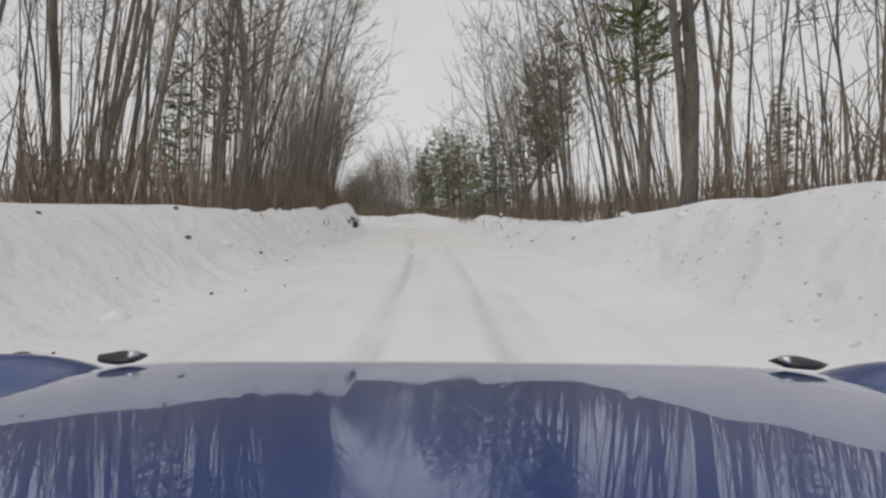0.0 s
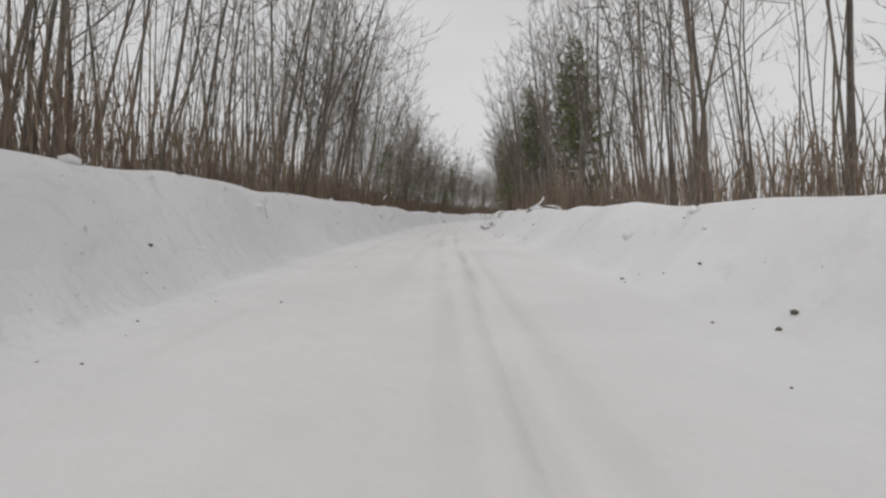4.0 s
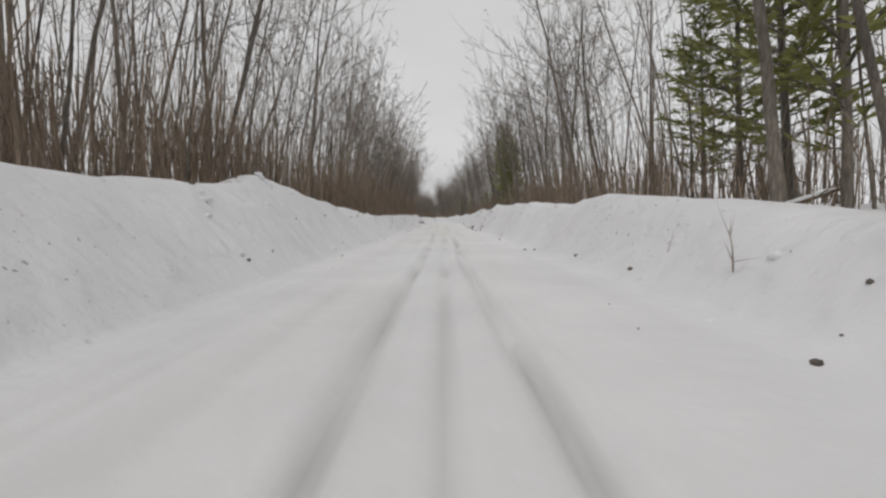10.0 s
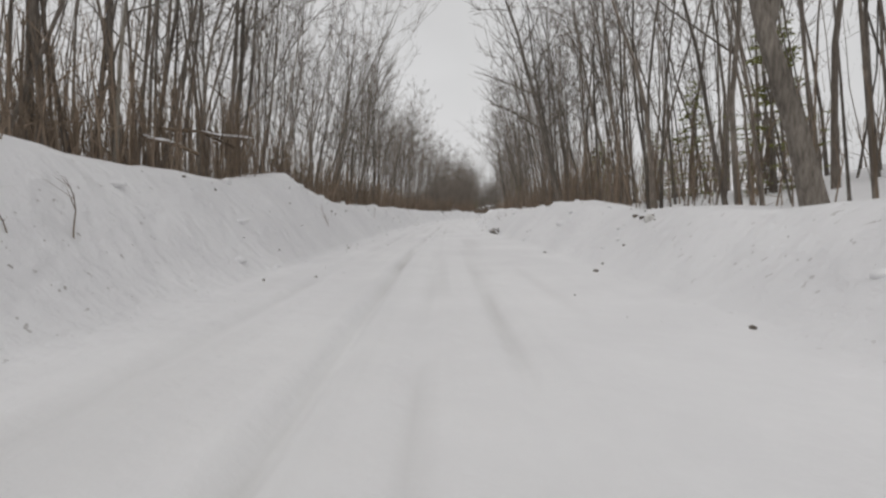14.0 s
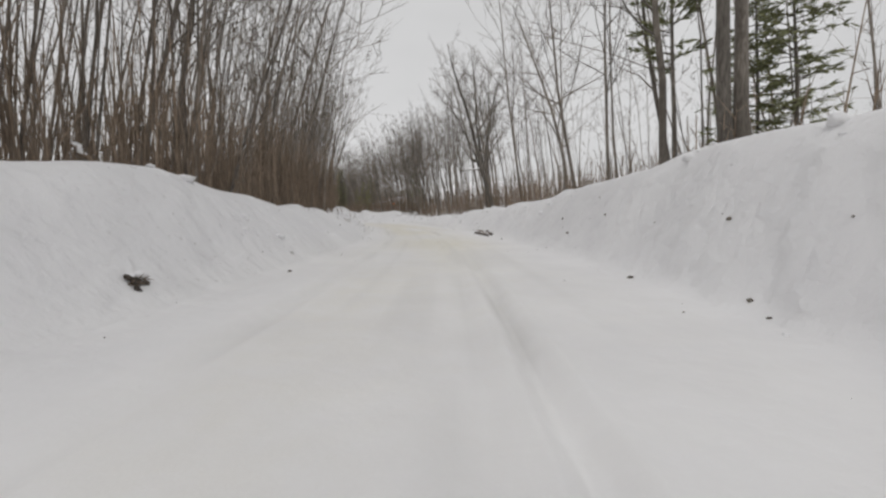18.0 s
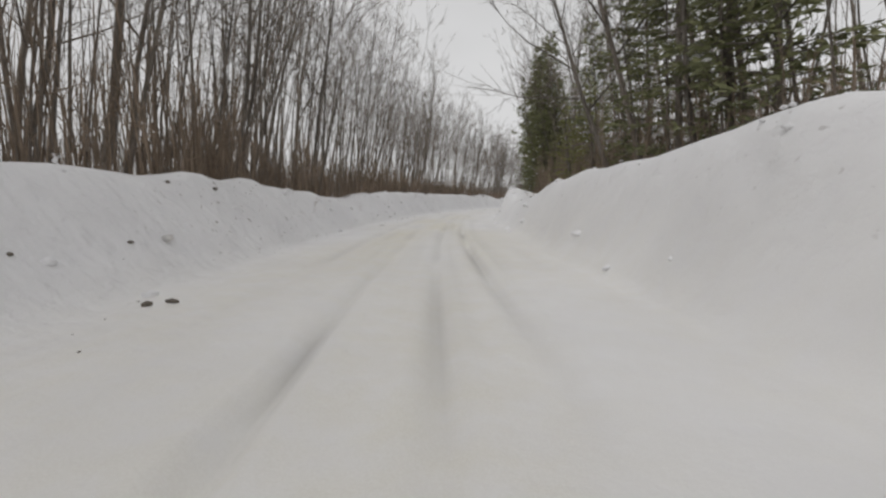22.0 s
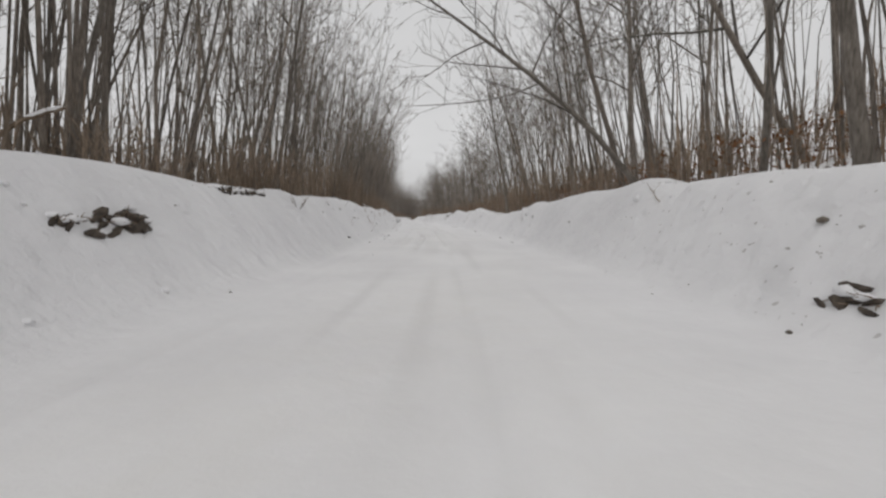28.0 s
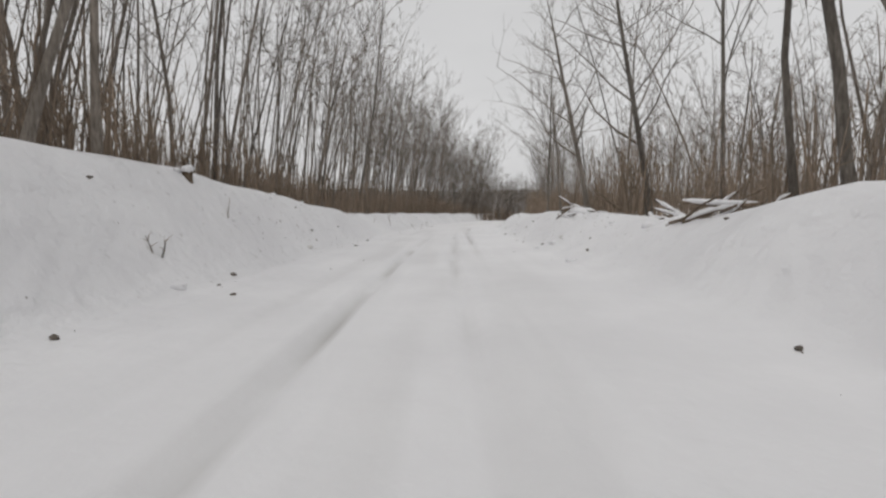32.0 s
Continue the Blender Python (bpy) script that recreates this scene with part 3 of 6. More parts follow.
def woods():
    rng = np.random.RandomState(4)
    poles = {}
    for k in range(8):
        t, c = bare_tree(100 + k, 14.5, 0.05 + 0.016 * (k % 4), limbs=8, twigs=2, low=0.48, spread=1.05, sides=4, fine=0)
        poles[k] = join(t, c)
    for k in range(6):
        t, c = bare_tree(200 + k, 16.0, 0.085 + 0.03 * (k % 3), limbs=13, twigs=4, low=0.34, spread=1.35, sides=5, fine=0)
        poles[8 + k] = join(t, c)
    for k in range(8):
        t, c = bare_tree(320 + k, 14.0, 0.035 + 0.012 * (k % 4), limbs=7, twigs=2, low=0.42, spread=0.8, sides=3, fine=0)
        poles[14 + k] = join(t, c)
    for side, name in ((-1, "woodland_left"), (1, "woodland_right")):
        spots = []
        left = side < 0
        for lo, hi, count, first, last in ((7.5, 16, 1350 if left else 1000, 0 if left else 4, 14), (7.2, 23, 4600 if left else 3200, 14, 22), (16, 36, 420, 0, 8), (36, 110, 300, 14, 22)):
            s = rng.uniform(-5, 1165, count)
            l = side * (lo + (hi - lo) * rng.rand(count) ** 1.2)
            x, y = place(s, l)
            z = height(s, l)
            for i in range(count):
                if not left and rng.rand() < 0.6 * bumps(s[i], 453, 35) + 0.72 * bumps(s[i], 608, 48) + 0.85 * bumps(s[i], 66, 26) + 0.93 * bumps(s[i], 1082, 50) * (l[i] < 20):
                    continue
                a, tilt = heading(s[i]), -side * rng.normal(0.15, 0.075)
                tall = 0.8 * rng.uniform(0.85, 1.38) * (1.1 if left else 1.04 - 0.26 * bumps(s[i], 987, 35) - 0.15 * bumps(s[i], 407, 31))
                spots.append((rng.randint(first, last), (x[i], y[i], z[i]), rng.uniform(0, 6.28), (0.85 * rng.uniform(0.8, 1.25), tall), (math.cos(a) * tilt, math.sin(a) * tilt)))
        # thicker stretches
        for where, lo, hi, count in ((-1, 857, 988, 330), (-1, 690, 785, 170), (1, 416, 498, 170), (1, 157, 222, 170), (1, 668, 702, 70), (1, 1018, 1052, 60)):
            for _ in range(count if where == side else 0):
                s1, l1 = rng.uniform(lo, hi), side * rng.uniform(7.4, 16)
                q, tilt, a = spot(s1, l1), -side * rng.normal(0.15, 0.06), heading(s1)
                spots.append((rng.randint(14, 22) if rng.rand() < 0.6 else rng.randint(0, 8), tuple(q), rng.uniform(0, 6.28), (0.85 * rng.uniform(0.9, 1.3), 0.8 * rng.uniform(0.95, 1.35)), (math.cos(a) * tilt, math.sin(a) * tilt)))
        for _ in range(150 if side > 0 else 0):
            s1, l1 = rng.uniform(1062, 1142), rng.uniform(18, 46)
            spots.append((rng.randint(0, 14), tuple(spot(s1, l1)), rng.uniform(0, 6.28), (rng.uniform(0.8, 1.1), rng.uniform(0.6, 0.9)), (0.0, 0.0)))
        for _ in range(110):
            s1, l1 = rng.uniform(1126, 1160), side * rng.uniform(0, 12)
            spots.append((rng.randint(14, 22) if rng.rand() < 0.8 else rng.randint(8, 14), tuple(spot(s1, l1)), rng.uniform(0, 6.28), (1.1, rng.uniform(0.3, 0.65)), (0.0, 0.0)))
        # the wood closes the view where the road bends away
        count = 280
        s, l = rng.uniform(1162, 1215, count), side * rng.uniform(0, 60, count)
        x, y = place(s, l)
        for i in range(count):
            spots.append((rng.randint(14, 22), (x[i], y[i], 0.0), rng.uniform(0, 6.28), (1.1, rng.uniform(0.55, 0.95)), (0, 0)))
        scatter(name, poles, spots, BARK_FAR, "dense leafless hardwood poles and trees standing in snow", "bare woods")


def undergrowth():
    rng = np.random.RandomState(9)
    protos = {k: shrub(500 + k, 3.0, 3, 5) for k in range(10)}
    for side, name, total in ((-1, "brush_left", 19000), (1, "brush_right", 11000)):
        s = rng.uniform(0, 1125, total)
        l = side * (6.9 + 10 * rng.rand(total) ** 1.9)
        far = rng.rand(total) < 0.05
        s, l = np.where(far, 1125 + 32 * rng.rand(total), s), np.where(far, side * 32 * rng.rand(total), l)
        x, y = place(s, l)
        z = height(s, l)
        grow_by = 1.08 + 0.4 * wave(s / 18.0, l * 0 + side * 3.0, 81)
        if side < 0:
            grow_by = grow_by + 0.8 * bumps(s, 400, 80) + 0.6 * bumps(s, 600, 50) + 0.45 * bumps(s, 701, 69) - 0.4 * bumps(s, 58, 31)
        spots = []
        for i in range(total):
            if side > 0 and rng.rand() < 0.9 * bumps(s[i], 453, 38) + 0.85 * bumps(s[i], 585, 38):
                continue
            spots.append((rng.randint(10), (x[i], y[i], z[i]), rng.uniform(0, 6.28), (0.85, 0.8 * grow_by[i] * rng.uniform(0.55, 1.35)), (0.03 * rng.randn(), 0.03 * rng.randn())))
        scatter(name, protos, spots, TWIG, "dense brown leafless saplings and brush behind the snow bank", "brush")


def dry_leaves():
    """Withered leaves that still hang on the brush in a few stretches."""
    rng = np.random.RandomState(10)
    v, f = [], []
    for side, lo, hi, count in ((-1, 130, 178, 6000), (-1, 178, 214, 15000), (1, 150, 215, 6000), (1, 888, 988, 10000), (1, 680, 722, 2400)):
        s = rng.uniform(lo, hi, count)
        l = side * (7.1 + 4 * rng.rand(count) ** 1.4)
        x, y = place(s, l)
        z = height(s, l) + 0.15 + 1.5 * rng.rand(count) ** 1.2
        for i in range(count):
            a, b = rng.normal(0, 0.045, 3), rng.normal(0, 0.03, 3)
            c = np.array([x[i], y[i], z[i]])
            k = 4 * len(f)
            v.extend([c - a, c + b, c + a, c - b + a * 0.2])
            f.append([k, k + 1, k + 2, k + 3])
    ob = new("withered_leaves", mesh_from("withered_leaves", np.array(v), np.array(f), DRY_LEAF, False))
    tagged(ob, "withered rust-brown leaves hanging on low brush", "dry leaves", kind="stuff")


FAR_WOODS = plain("distant_woods", (0.235, 0.22, 0.21), 0.95, 0, 0.3, 0.12)


def wooded_ridge():
    """Low hills covered with bare woods, far behind the roadside trees on every side."""
    n = 2200
    a = np.linspace(0, 2 * np.pi, n, endpoint=False)
    cx, cy = (ROAD_X.min() + ROAD_X.max()) / 2, (ROAD_Y.min() + ROAD_Y.max()) / 2
    rx, ry = (ROAD_X.max() - ROAD_X.min()) / 2 + 330, (ROAD_Y.max() - ROAD_Y.min()) / 2 + 300
    rng = np.random.RandomState(12)
    rows = []
    for k in range(9):
        f = k / 8.0
        out = 1 + 0.22 * f
        top = 27 + 7 * wave(a * 9, a * 0 + 2.0, 85) + 4 * wave(a * 31, a * 0 + 5.0, 86)
        z = top * np.sin(f * np.pi / 2) + rng.uniform(-1, 1, n) * 2.2 * (0.15 + f)
        rows.append(np.stack([cx + rx * out * np.cos(a), cy + ry * out * np.sin(a), z - (3 if k == 0 else 0)], -1))
    v = np.concatenate(rows)
    i, j = np.meshgrid(np.arange(8), np.arange(n), indexing="ij")
    q = (j + 1) % n
    f = np.stack([i * n + j, i * n + q, (i + 1) * n + q, (i + 1) * n + j], -1).reshape(-1, 4)
    ob = new("backdrop", mesh_from("backdrop", v, f, FAR_WOODS, False))
    tagged(ob, "distant low hills covered with grey-brown leafless woods", "wooded hill", kind="structure")


woods()
undergrowth()
dry_leaves()
wooded_ridge()

# ---- single trees beside the road ----
FRESH = plain("fresh_snow", (0.80, 0.798, 0.81), 0.8, 0, 0.05, 14.0)

DIRTY = plain("dirty_snow", (0.57, 0.56, 0.545), 0.85, 0, 0.28, 6.0)
CRUMB = plain("bark_crumbs", (0.13, 0.112, 0.092), 0.95, 0, 0.5, 9.0)


def lumpy(seed, fine=2, rough=0.3):
    """A rough boulder-like lump of about unit radius."""
    bm = bmesh.new()
    bmesh.ops.create_icosphere(bm, subdivisions=fine, radius=1.0)
    off = Vector((seed * 3.7, seed * 1.3, seed * 0.7))
    for v in bm.verts:
        v.co *= 1 + rough * noise.noise(v.co * 1.7 + off) + rough * 0.6 * noise.noise(v.co * 4.1 + off)
    me = np.array([v.co[:] for v in bm.verts])
    f = np.array([[v.index for v in q.verts] for q in bm.faces])
    bm.free()
    return me, f


LUMPS = [lumpy(k) for k in range(7)]
CLODS = [lumpy(k + 20, 1, 0.5) for k in range(7)]
TINY = (np.array([[1, 0, 0], [-1, 0.2, 0], [0, 1, 0.1], [0.1, -1, 0], [0, 0, 1], [0.1, 0, -0.8]], float),
        np.array([[0, 2, 4], [2, 1, 4], [1, 3, 4], [3, 0, 4], [2, 0, 5], [1, 2, 5], [3, 1, 5], [0, 3, 5]]))

KINDS = {
    "tall": ("bare_tree", "tall leafless hardwood with grey bark standing behind the snow bank", "bare tree"),
    "broad": ("spreading_tree", "leafless hardwood with a wide fine-twigged crown in snow", "bare tree"),
    "pale": ("birch", "slender pale-barked leafless tree at the forest edge", "birch tree"),
    "dead": ("leaning_tree", "dead trunk leaning steeply over the snow bank", "dead tree"),
    "conifer": ("spruce", "dark green conifer with layered branches in the snowy wood", "conifer"),
    "pine": ("pine", "tall pine with a bare lower trunk and tufted dark crown", "pine"),
    "hemlock": ("hemlock", "low young hemlock with drooping olive-green sprays", "young conifer"),
    "young": ("young_pine", "yellow-green young pine growing on the roadside bank", "young pine"),
}
BUILT, COUNT = {}, {}


def grow(kind, key, thick):
    seed = 900 + sum(map(ord, kind)) + 13 * key
    if kind in ("tall", "pale"):
        return bare_tree(seed, 16.0, 0.5 * thick, limbs=16, twigs=5, low=0.32, spread=1.1, sides=8, fine=1, fork=kind == "tall" and key % 3 == 0), BARK if kind == "tall" else PALE_BARK, BARK
    if kind == "broad":
        return bare_tree(seed, 16.0, 0.5 * thick, limbs=17, twigs=6, low=0.28, spread=1.35, sides=8, fine=2), BARK, BARK
    if kind == "dead":
        return bare_tree(seed, 16.0, 0.5 * thick, limbs=5, twigs=1, low=0.35, spread=0.35, sides=8, fine=0), WOOD, WOOD
    if kind == "conifer":
        return conifer(seed, 16.0, 0.5 * thick, base=0.08, width=0.22, step=0.52, tufts=20, drop=0.12, per=6), BARK, NEEDLE
    if kind == "pine":
        return conifer(seed, 16.0, 0.5 * thick, base=0.38, width=0.19, step=0.62, tufts=26, drop=0.0, per=5), BARK, NEEDLE
    if kind == "hemlock":
        return conifer(seed, 16.0, 0.6 * thick, base=0.03, width=0.30, step=0.7, tufts=20, drop=0.2), BARK, NEEDLE_PALE
    return conifer(seed, 16.0, 0.5 * thick, base=0.12, width=0.24, step=0.6, tufts=20, drop=-0.05), BARK, NEEDLE_PALE


def stand(kind, s, l, dia, h, lean=0.0):
    """One tree at station s and lateral l, with its trunk's thickness, height and lean to the right."""
    size = h / 16.0
    thick = min((0.12, 0.2, 0.3, 0.42, 0.5), key=lambda v: abs(v - dia / size))
    COUNT[kind] = COUNT.get(kind, 0) + 1
    key = (kind, thick, COUNT[kind] % 2)
    forward = Vector((-math.sin(heading(s)), math.cos(heading(s)), 0))
    m = Matrix.Translation(spot(s, l)) @ Matrix.Rotation(math.atan(lean - (0.075 if l > 0 else -0.075)), 4, forward) @ Matrix.Rotation(COUNT[kind] * 2.1, 4, "Z")
    name, label, category = KINDS[kind]
    if key in BUILT:
        ob = copy_thing(BUILT[key], m)
    else:
        (trunk, crown, *wood), bark, leaf = grow(kind, COUNT[kind], thick)
        ob = thing(name, m, label, category, "roadside trees")
        part("trunk", trunk, bark, ob)
        part("crown", crown, leaf, ob, smooth=kind in ("tall", "broad", "pale", "dead"))
        if kind in ("conifer", "pine", "hemlock", "young"):
            part("branchwork", wood[0], BARK, ob)["kind"] = "stuff"
            rng, pats = np.random.RandomState(COUNT[kind]), Pile()
            for _ in range(26):
                c = crown[0][rng.randint(len(crown[0]))]
                v, f = TINY
                pats.add(v * np.array([0.24, 0.2, 0.07]) * rng.uniform(0.4, 1.1) + c + np.array([0, 0, 0.03]), f)
            part("snow_dusting", pats.arrays(), FRESH, ob, "clumps of snow caught on the boughs")["kind"] = "stuff"
        BUILT[key] = ob
    ob.scale = (size, size, size)
    return ob


stand("tall", 23.5, 7.32, 0.22, 11.55, 0)
stand("tall", 11.9, 6.78, 0.35, 15.4, -0.02)
stand("tall", 12.6, 7.32, 0.31, 15.4, -0.09)
stand("tall", 16.1, -6.85, 0.23, 12.32, 0.03)
stand("tall", 18.9, -9.7, 0.15, 10.78, 0.02)
stand("broad", 36.6, -6.78, 0.23, 10.78, 0.12)
stand("conifer", 21.3, 17.79, 0.15, 6.93, 0)
stand("tall", 25.2, 24.87, 0.15, 8.47, 0)
stand("pine", 14.1, 6.78, 0.23, 11.55, 0)
stand("conifer", 58.4, 14.86, 0.23, 10.01, 0)
stand("conifer", 53.5, 15.32, 0.23, 9.24, 0)
stand("conifer", 25.2, -13.55, 0.15, 8.47, 0)
stand("pine", 23.4, -11.01, 0.15, 9.24, 0)
stand("dead", 31.2, 6.78, 0.23, 10.01, 0.62)
stand("broad", 67.9, 6.78, 0.23, 9.24, 0)
stand("conifer", 54.4, 10.32, 0.19, 8.47, 0)
stand("conifer", 48.3, 10.7, 0.23, 11.55, 0)
stand("conifer", 46.8, 11.63, 0.19, 8.47, 0)
stand("conifer", 48.5, 14.25, 0.15, 6.93, 0)
stand("pine", 42.5, 13.01, 0.19, 10.78, 0)
stand("pine", 40.4, 13.4, 0.19, 10.78, 0)
stand("tall", 30.9, 8.47, 0.19, 11.55, 0)
stand("tall", 34.5, -7.7, 0.22, 12.32, 0.06)
stand("tall", 37.5, -8.47, 0.15, 11.55, 0.05)
stand("tall", 57.3, -8.09, 0.39, 15.4, 0.12)
stand("broad", 87.1, -10.78, 0.19, 11.55, 0)
stand("tall", 60.9, -8.47, 0.19, 13.09, 0.06)
stand("conifer", 85.5, 10.78, 0.19, 10.01, 0)
stand("conifer", 80.4, 11.55, 0.23, 12.32, 0)
stand("pine", 71.4, 12.32, 0.23, 13.09, 0)
stand("conifer", 65.1, 12.32, 0.23, 13.09, 0)
stand("conifer", 58.3, 10.78, 0.23, 11.55, 0)
stand("tall", 86.4, 6.78, 0.19, 10.01, 0)
stand("tall", 81.5, -8.47, 0.23, 13.09, 0.02)
stand("conifer", 93.6, -10.78, 0.15, 7.7, 0)
stand("tall", 97.7, 7.7, 0.12, 9.24, 0)
stand("tall", 131.3, -7.7, 0.35, 13.86, 0.1)
stand("conifer", 161.7, -9.24, 0.15, 9.24, 0)
stand("conifer", 174.4, -8.47, 0.15, 6.93, 0)
stand("conifer", 158.6, 6.78, 0.19, 10.01, 0)
stand("tall", 142.2, 8.47, 0.27, 12.32, -0.03)
stand("pine", 141.3, 10.01, 0.23, 12.32, 0)
stand("conifer", 140.5, 10.78, 0.23, 13.09, 0)
stand("pine", 135.5, 9.24, 0.23, 12.32, 0)
stand("conifer", 174.2, -10.01, 0.15, 10.01, 0)
stand("tall", 156.1, 8.09, 0.22, 13.09, -0.06)
stand("conifer", 203.4, -9.24, 0.17, 10.78, 0)
stand("conifer", 207.6, 6.78, 0.19, 11.55, 0)
stand("tall", 209.4, 8.47, 0.14, 11.55, -0.03)
stand("pine", 204.7, 9.24, 0.15, 10.78, 0)
stand("tall", 193.4, 7.7, 0.27, 13.86, -0.1)
stand("tall", 186.8, 7.08, 0.23, 13.09, -0.12)
stand("tall", 220.4, -7.32, 0.28, 13.09, 0.03)
stand("tall", 220.8, -6.85, 0.07, 6.93, 0)
stand("tall", 221, -6.85, 0.06, 6.16, 0.03)
stand("hemlock", 255.7, 9.24, 0.09, 3.46, 0)
stand("tall", 270.9, 8.47, 0.31, 14.63, -0.05)
stand("pine", 264.9, 10.01, 0.15, 11.55, 0)
stand("hemlock", 305.3, -8.47, 0.11, 3.85, 0)
stand("broad", 311.6, 9.24, 0.23, 11.55, -0.04)
stand("tall", 289.1, 7.32, 0.14, 9.24, 0)
stand("young", 379.6, 9.24, 0.15, 7.7, 0)
stand("tall", 416.6, 9.24, 0.17, 13.09, -0.05)
stand("tall", 408.3, 8.47, 0.15, 13.86, -0.06)
stand("hemlock", 407.5, 9.24, 0.11, 4.62, 0)
stand("hemlock", 447.6, -8.47, 0.12, 5.39, 0)
stand("hemlock", 475.6, 10.01, 0.11, 4.62, 0)
stand("broad", 505.9, -8.47, 0.25, 12.32, 0.03)
stand("tall", 485.3, -7.55, 0.14, 9.24, 0)
stand("tall", 493, 7.7, 0.15, 11.55, -0.03)
stand("tall", 498.8, 7.7, 0.11, 10.78, -0.03)
stand("tall", 508.8, -7.7, 0.23, 12.32, 0.12)
stand("tall", 502.7, 7.08, 0.09, 10.01, -0.03)
stand("tall", 501.5, 7.39, 0.15, 12.32, -0.04)
stand("tall", 500.2, 7.24, 0.22, 13.09, -0.05)
stand("tall", 499.5, 7.32, 0.15, 12.32, -0.05)
stand("tall", 498.1, 7.08, 0.37, 14.63, -0.06)
stand("conifer", 574, 9.24, 0.15, 8.47, 0)
stand("conifer", 569.9, 9.24, 0.11, 4.62, 0)
stand("tall", 569.4, 8.09, 0.17, 11.55, -0.04)
stand("tall", 566.3, 7.7, 0.18, 12.32, -0.08)
stand("tall", 564.7, 7.32, 0.26, 13.09, -0.06)
stand("tall", 565.5, -7.55, 0.19, 11.55, 0.04)
stand("conifer", 595.5, 10.01, 0.15, 8.47, 0)
stand("tall", 618.4, 7.7, 0.17, 13.09, -0.04)
stand("broad", 624.8, 8.47, 0.29, 13.09, -0.02)
stand("tall", 605.9, 7.32, 0.18, 11.55, -0.1)
stand("tall", 627.9, -6.47, 0.1, 10.78, 0.03)
stand("tall", 652.8, 8.47, 0.22, 12.32, -0.03)
stand("pale", 638.2, -7.39, 0.1, 10.01, 0)
stand("tall", 698.2, -9.24, 0.12, 11.55, 0.05)
stand("pale", 674.9, -7.24, 0.12, 10.78, 0.02)
stand("broad", 679.5, 6.93, 0.23, 13.09, -0.08)
stand("tall", 669.3, 7.39, 0.31, 14.63, -0.08)
stand("tall", 668.4, 9.62, 0.23, 13.86, -0.06)
stand("tall", 711.6, 6.78, 0.2, 13.09, -0.2)
stand("hemlock", 702.3, 9.24, 0.15, 6.16, 0)
stand("conifer", 744.2, 9.24, 0.23, 10.78, 0)
stand("conifer", 733.9, 8.47, 0.23, 11.55, 0)
stand("conifer", 770.7, 6.47, 0.19, 10.01, 0)
stand("pine", 764.5, 6.62, 0.23, 13.09, 0)
stand("conifer", 776, 7.08, 0.19, 10.01, 0)
stand("pine", 773.3, 8.09, 0.23, 11.55, 0)
stand("pine", 811.8, 9.24, 0.19, 10.78, 0)
stand("conifer", 803.3, 9.24, 0.22, 11.55, 0)
stand("dead", 894, -6.47, 0.15, 10.01, -0.85)
stand("broad", 913.8, 11.63, 0.23, 13.86, -0.7)
stand("tall", 894.4, 7.7, 0.15, 12.32, -0.05)
stand("tall", 891.7, 7.7, 0.26, 13.86, -0.04)
stand("tall", 891.5, 8.09, 0.23, 13.09, -0.05)
stand("hemlock", 895.1, 9.24, 0.15, 5.39, 0)
stand("tall", 913.6, 8.47, 0.15, 12.32, -0.05)
stand("broad", 955.2, 10.78, 0.19, 13.09, -0.05)
stand("tall", 955.2, 11.17, 0.17, 13.09, 0)
stand("tall", 942.5, 8.47, 0.22, 12.32, -0.06)
stand("tall", 1019.4, -6.93, 0.08, 6.93, 0)
stand("tall", 1020.3, -6.93, 0.07, 6.16, 0.02)
stand("tall", 1026.8, -7.7, 0.11, 10.78, 0.02)
stand("broad", 1064.1, 6.78, 0.28, 10.78, -0.02)
stand("tall", 1070.3, 6.78, 0.19, 9.24, 0)
stand("tall", 1056, 8.47, 0.18, 12.32, -0.05)
stand("tall", 1050.6, 7.7, 0.28, 13.09, -0.08)
stand("tall", 1081.7, 10.78, 0.15, 9.24, 0)
stand("pine", 35, 10.39, 0.22, 13.09, 0)
stand("pine", 32.7, 9.24, 0.22, 12.32, 0)
stand("tall", 33.5, 8.09, 0.15, 12.32, -0.05)
stand("tall", 35.8, 8.86, 0.12, 11.55, -0.04)
stand("tall", 37.3, 7.7, 0.15, 11.55, -0.06)
stand("tall", 39.2, 9.24, 0.14, 11.55, -0.03)
stand("pine", 30, 10.01, 0.22, 13.86, 0)
stand("tall", 153.8, 7.55, 0.22, 13.86, -0.06)
stand("pine", 155, 9.62, 0.23, 13.09, 0)
stand("tall", 366.5, 8.09, 0.2, 13.09, -0.1)
stand("tall", 368, 8.86, 0.17, 13.09, -0.08)
stand("tall", 365.3, 9.24, 0.23, 13.86, -0.1)
stand("hemlock", 501.9, 10.78, 0.11, 4.62, 0)
stand("hemlock", 505.8, 12.32, 0.11, 5.39, 0)
stand("hemlock", 499.2, 13.09, 0.11, 4.62, 0)
stand("hemlock", 508.8, 10.39, 0.11, 3.85, 0)
stand("tall", 1014.7, -4.93, 0.14, 10.78, 0.02)
stand("tall", 990.1, -5.54, 0.07, 6.16, 0.02)
stand("tall", 1016, -5.08, 0.08, 6.93, 0.03)
stand("tall", 1018, -5.7, 0.11, 10.01, 0.03)
stand("conifer", 72.8, 8.5, 0.2, 10, 0)
stand("conifer", 64.2, 9.5, 0.2, 9, 0)
stand("conifer", 44.92, 8, 0.2, 9, 0)
stand("conifer", 44.17, 9, 0.2, 8, 0)
stand("broad", 54.64, 9, 0.2, 12, -0.05)
stand("conifer", 76.44, 9, 0.22, 12, 0)
stand("conifer", 72.16, 9.5, 0.22, 13, 0)
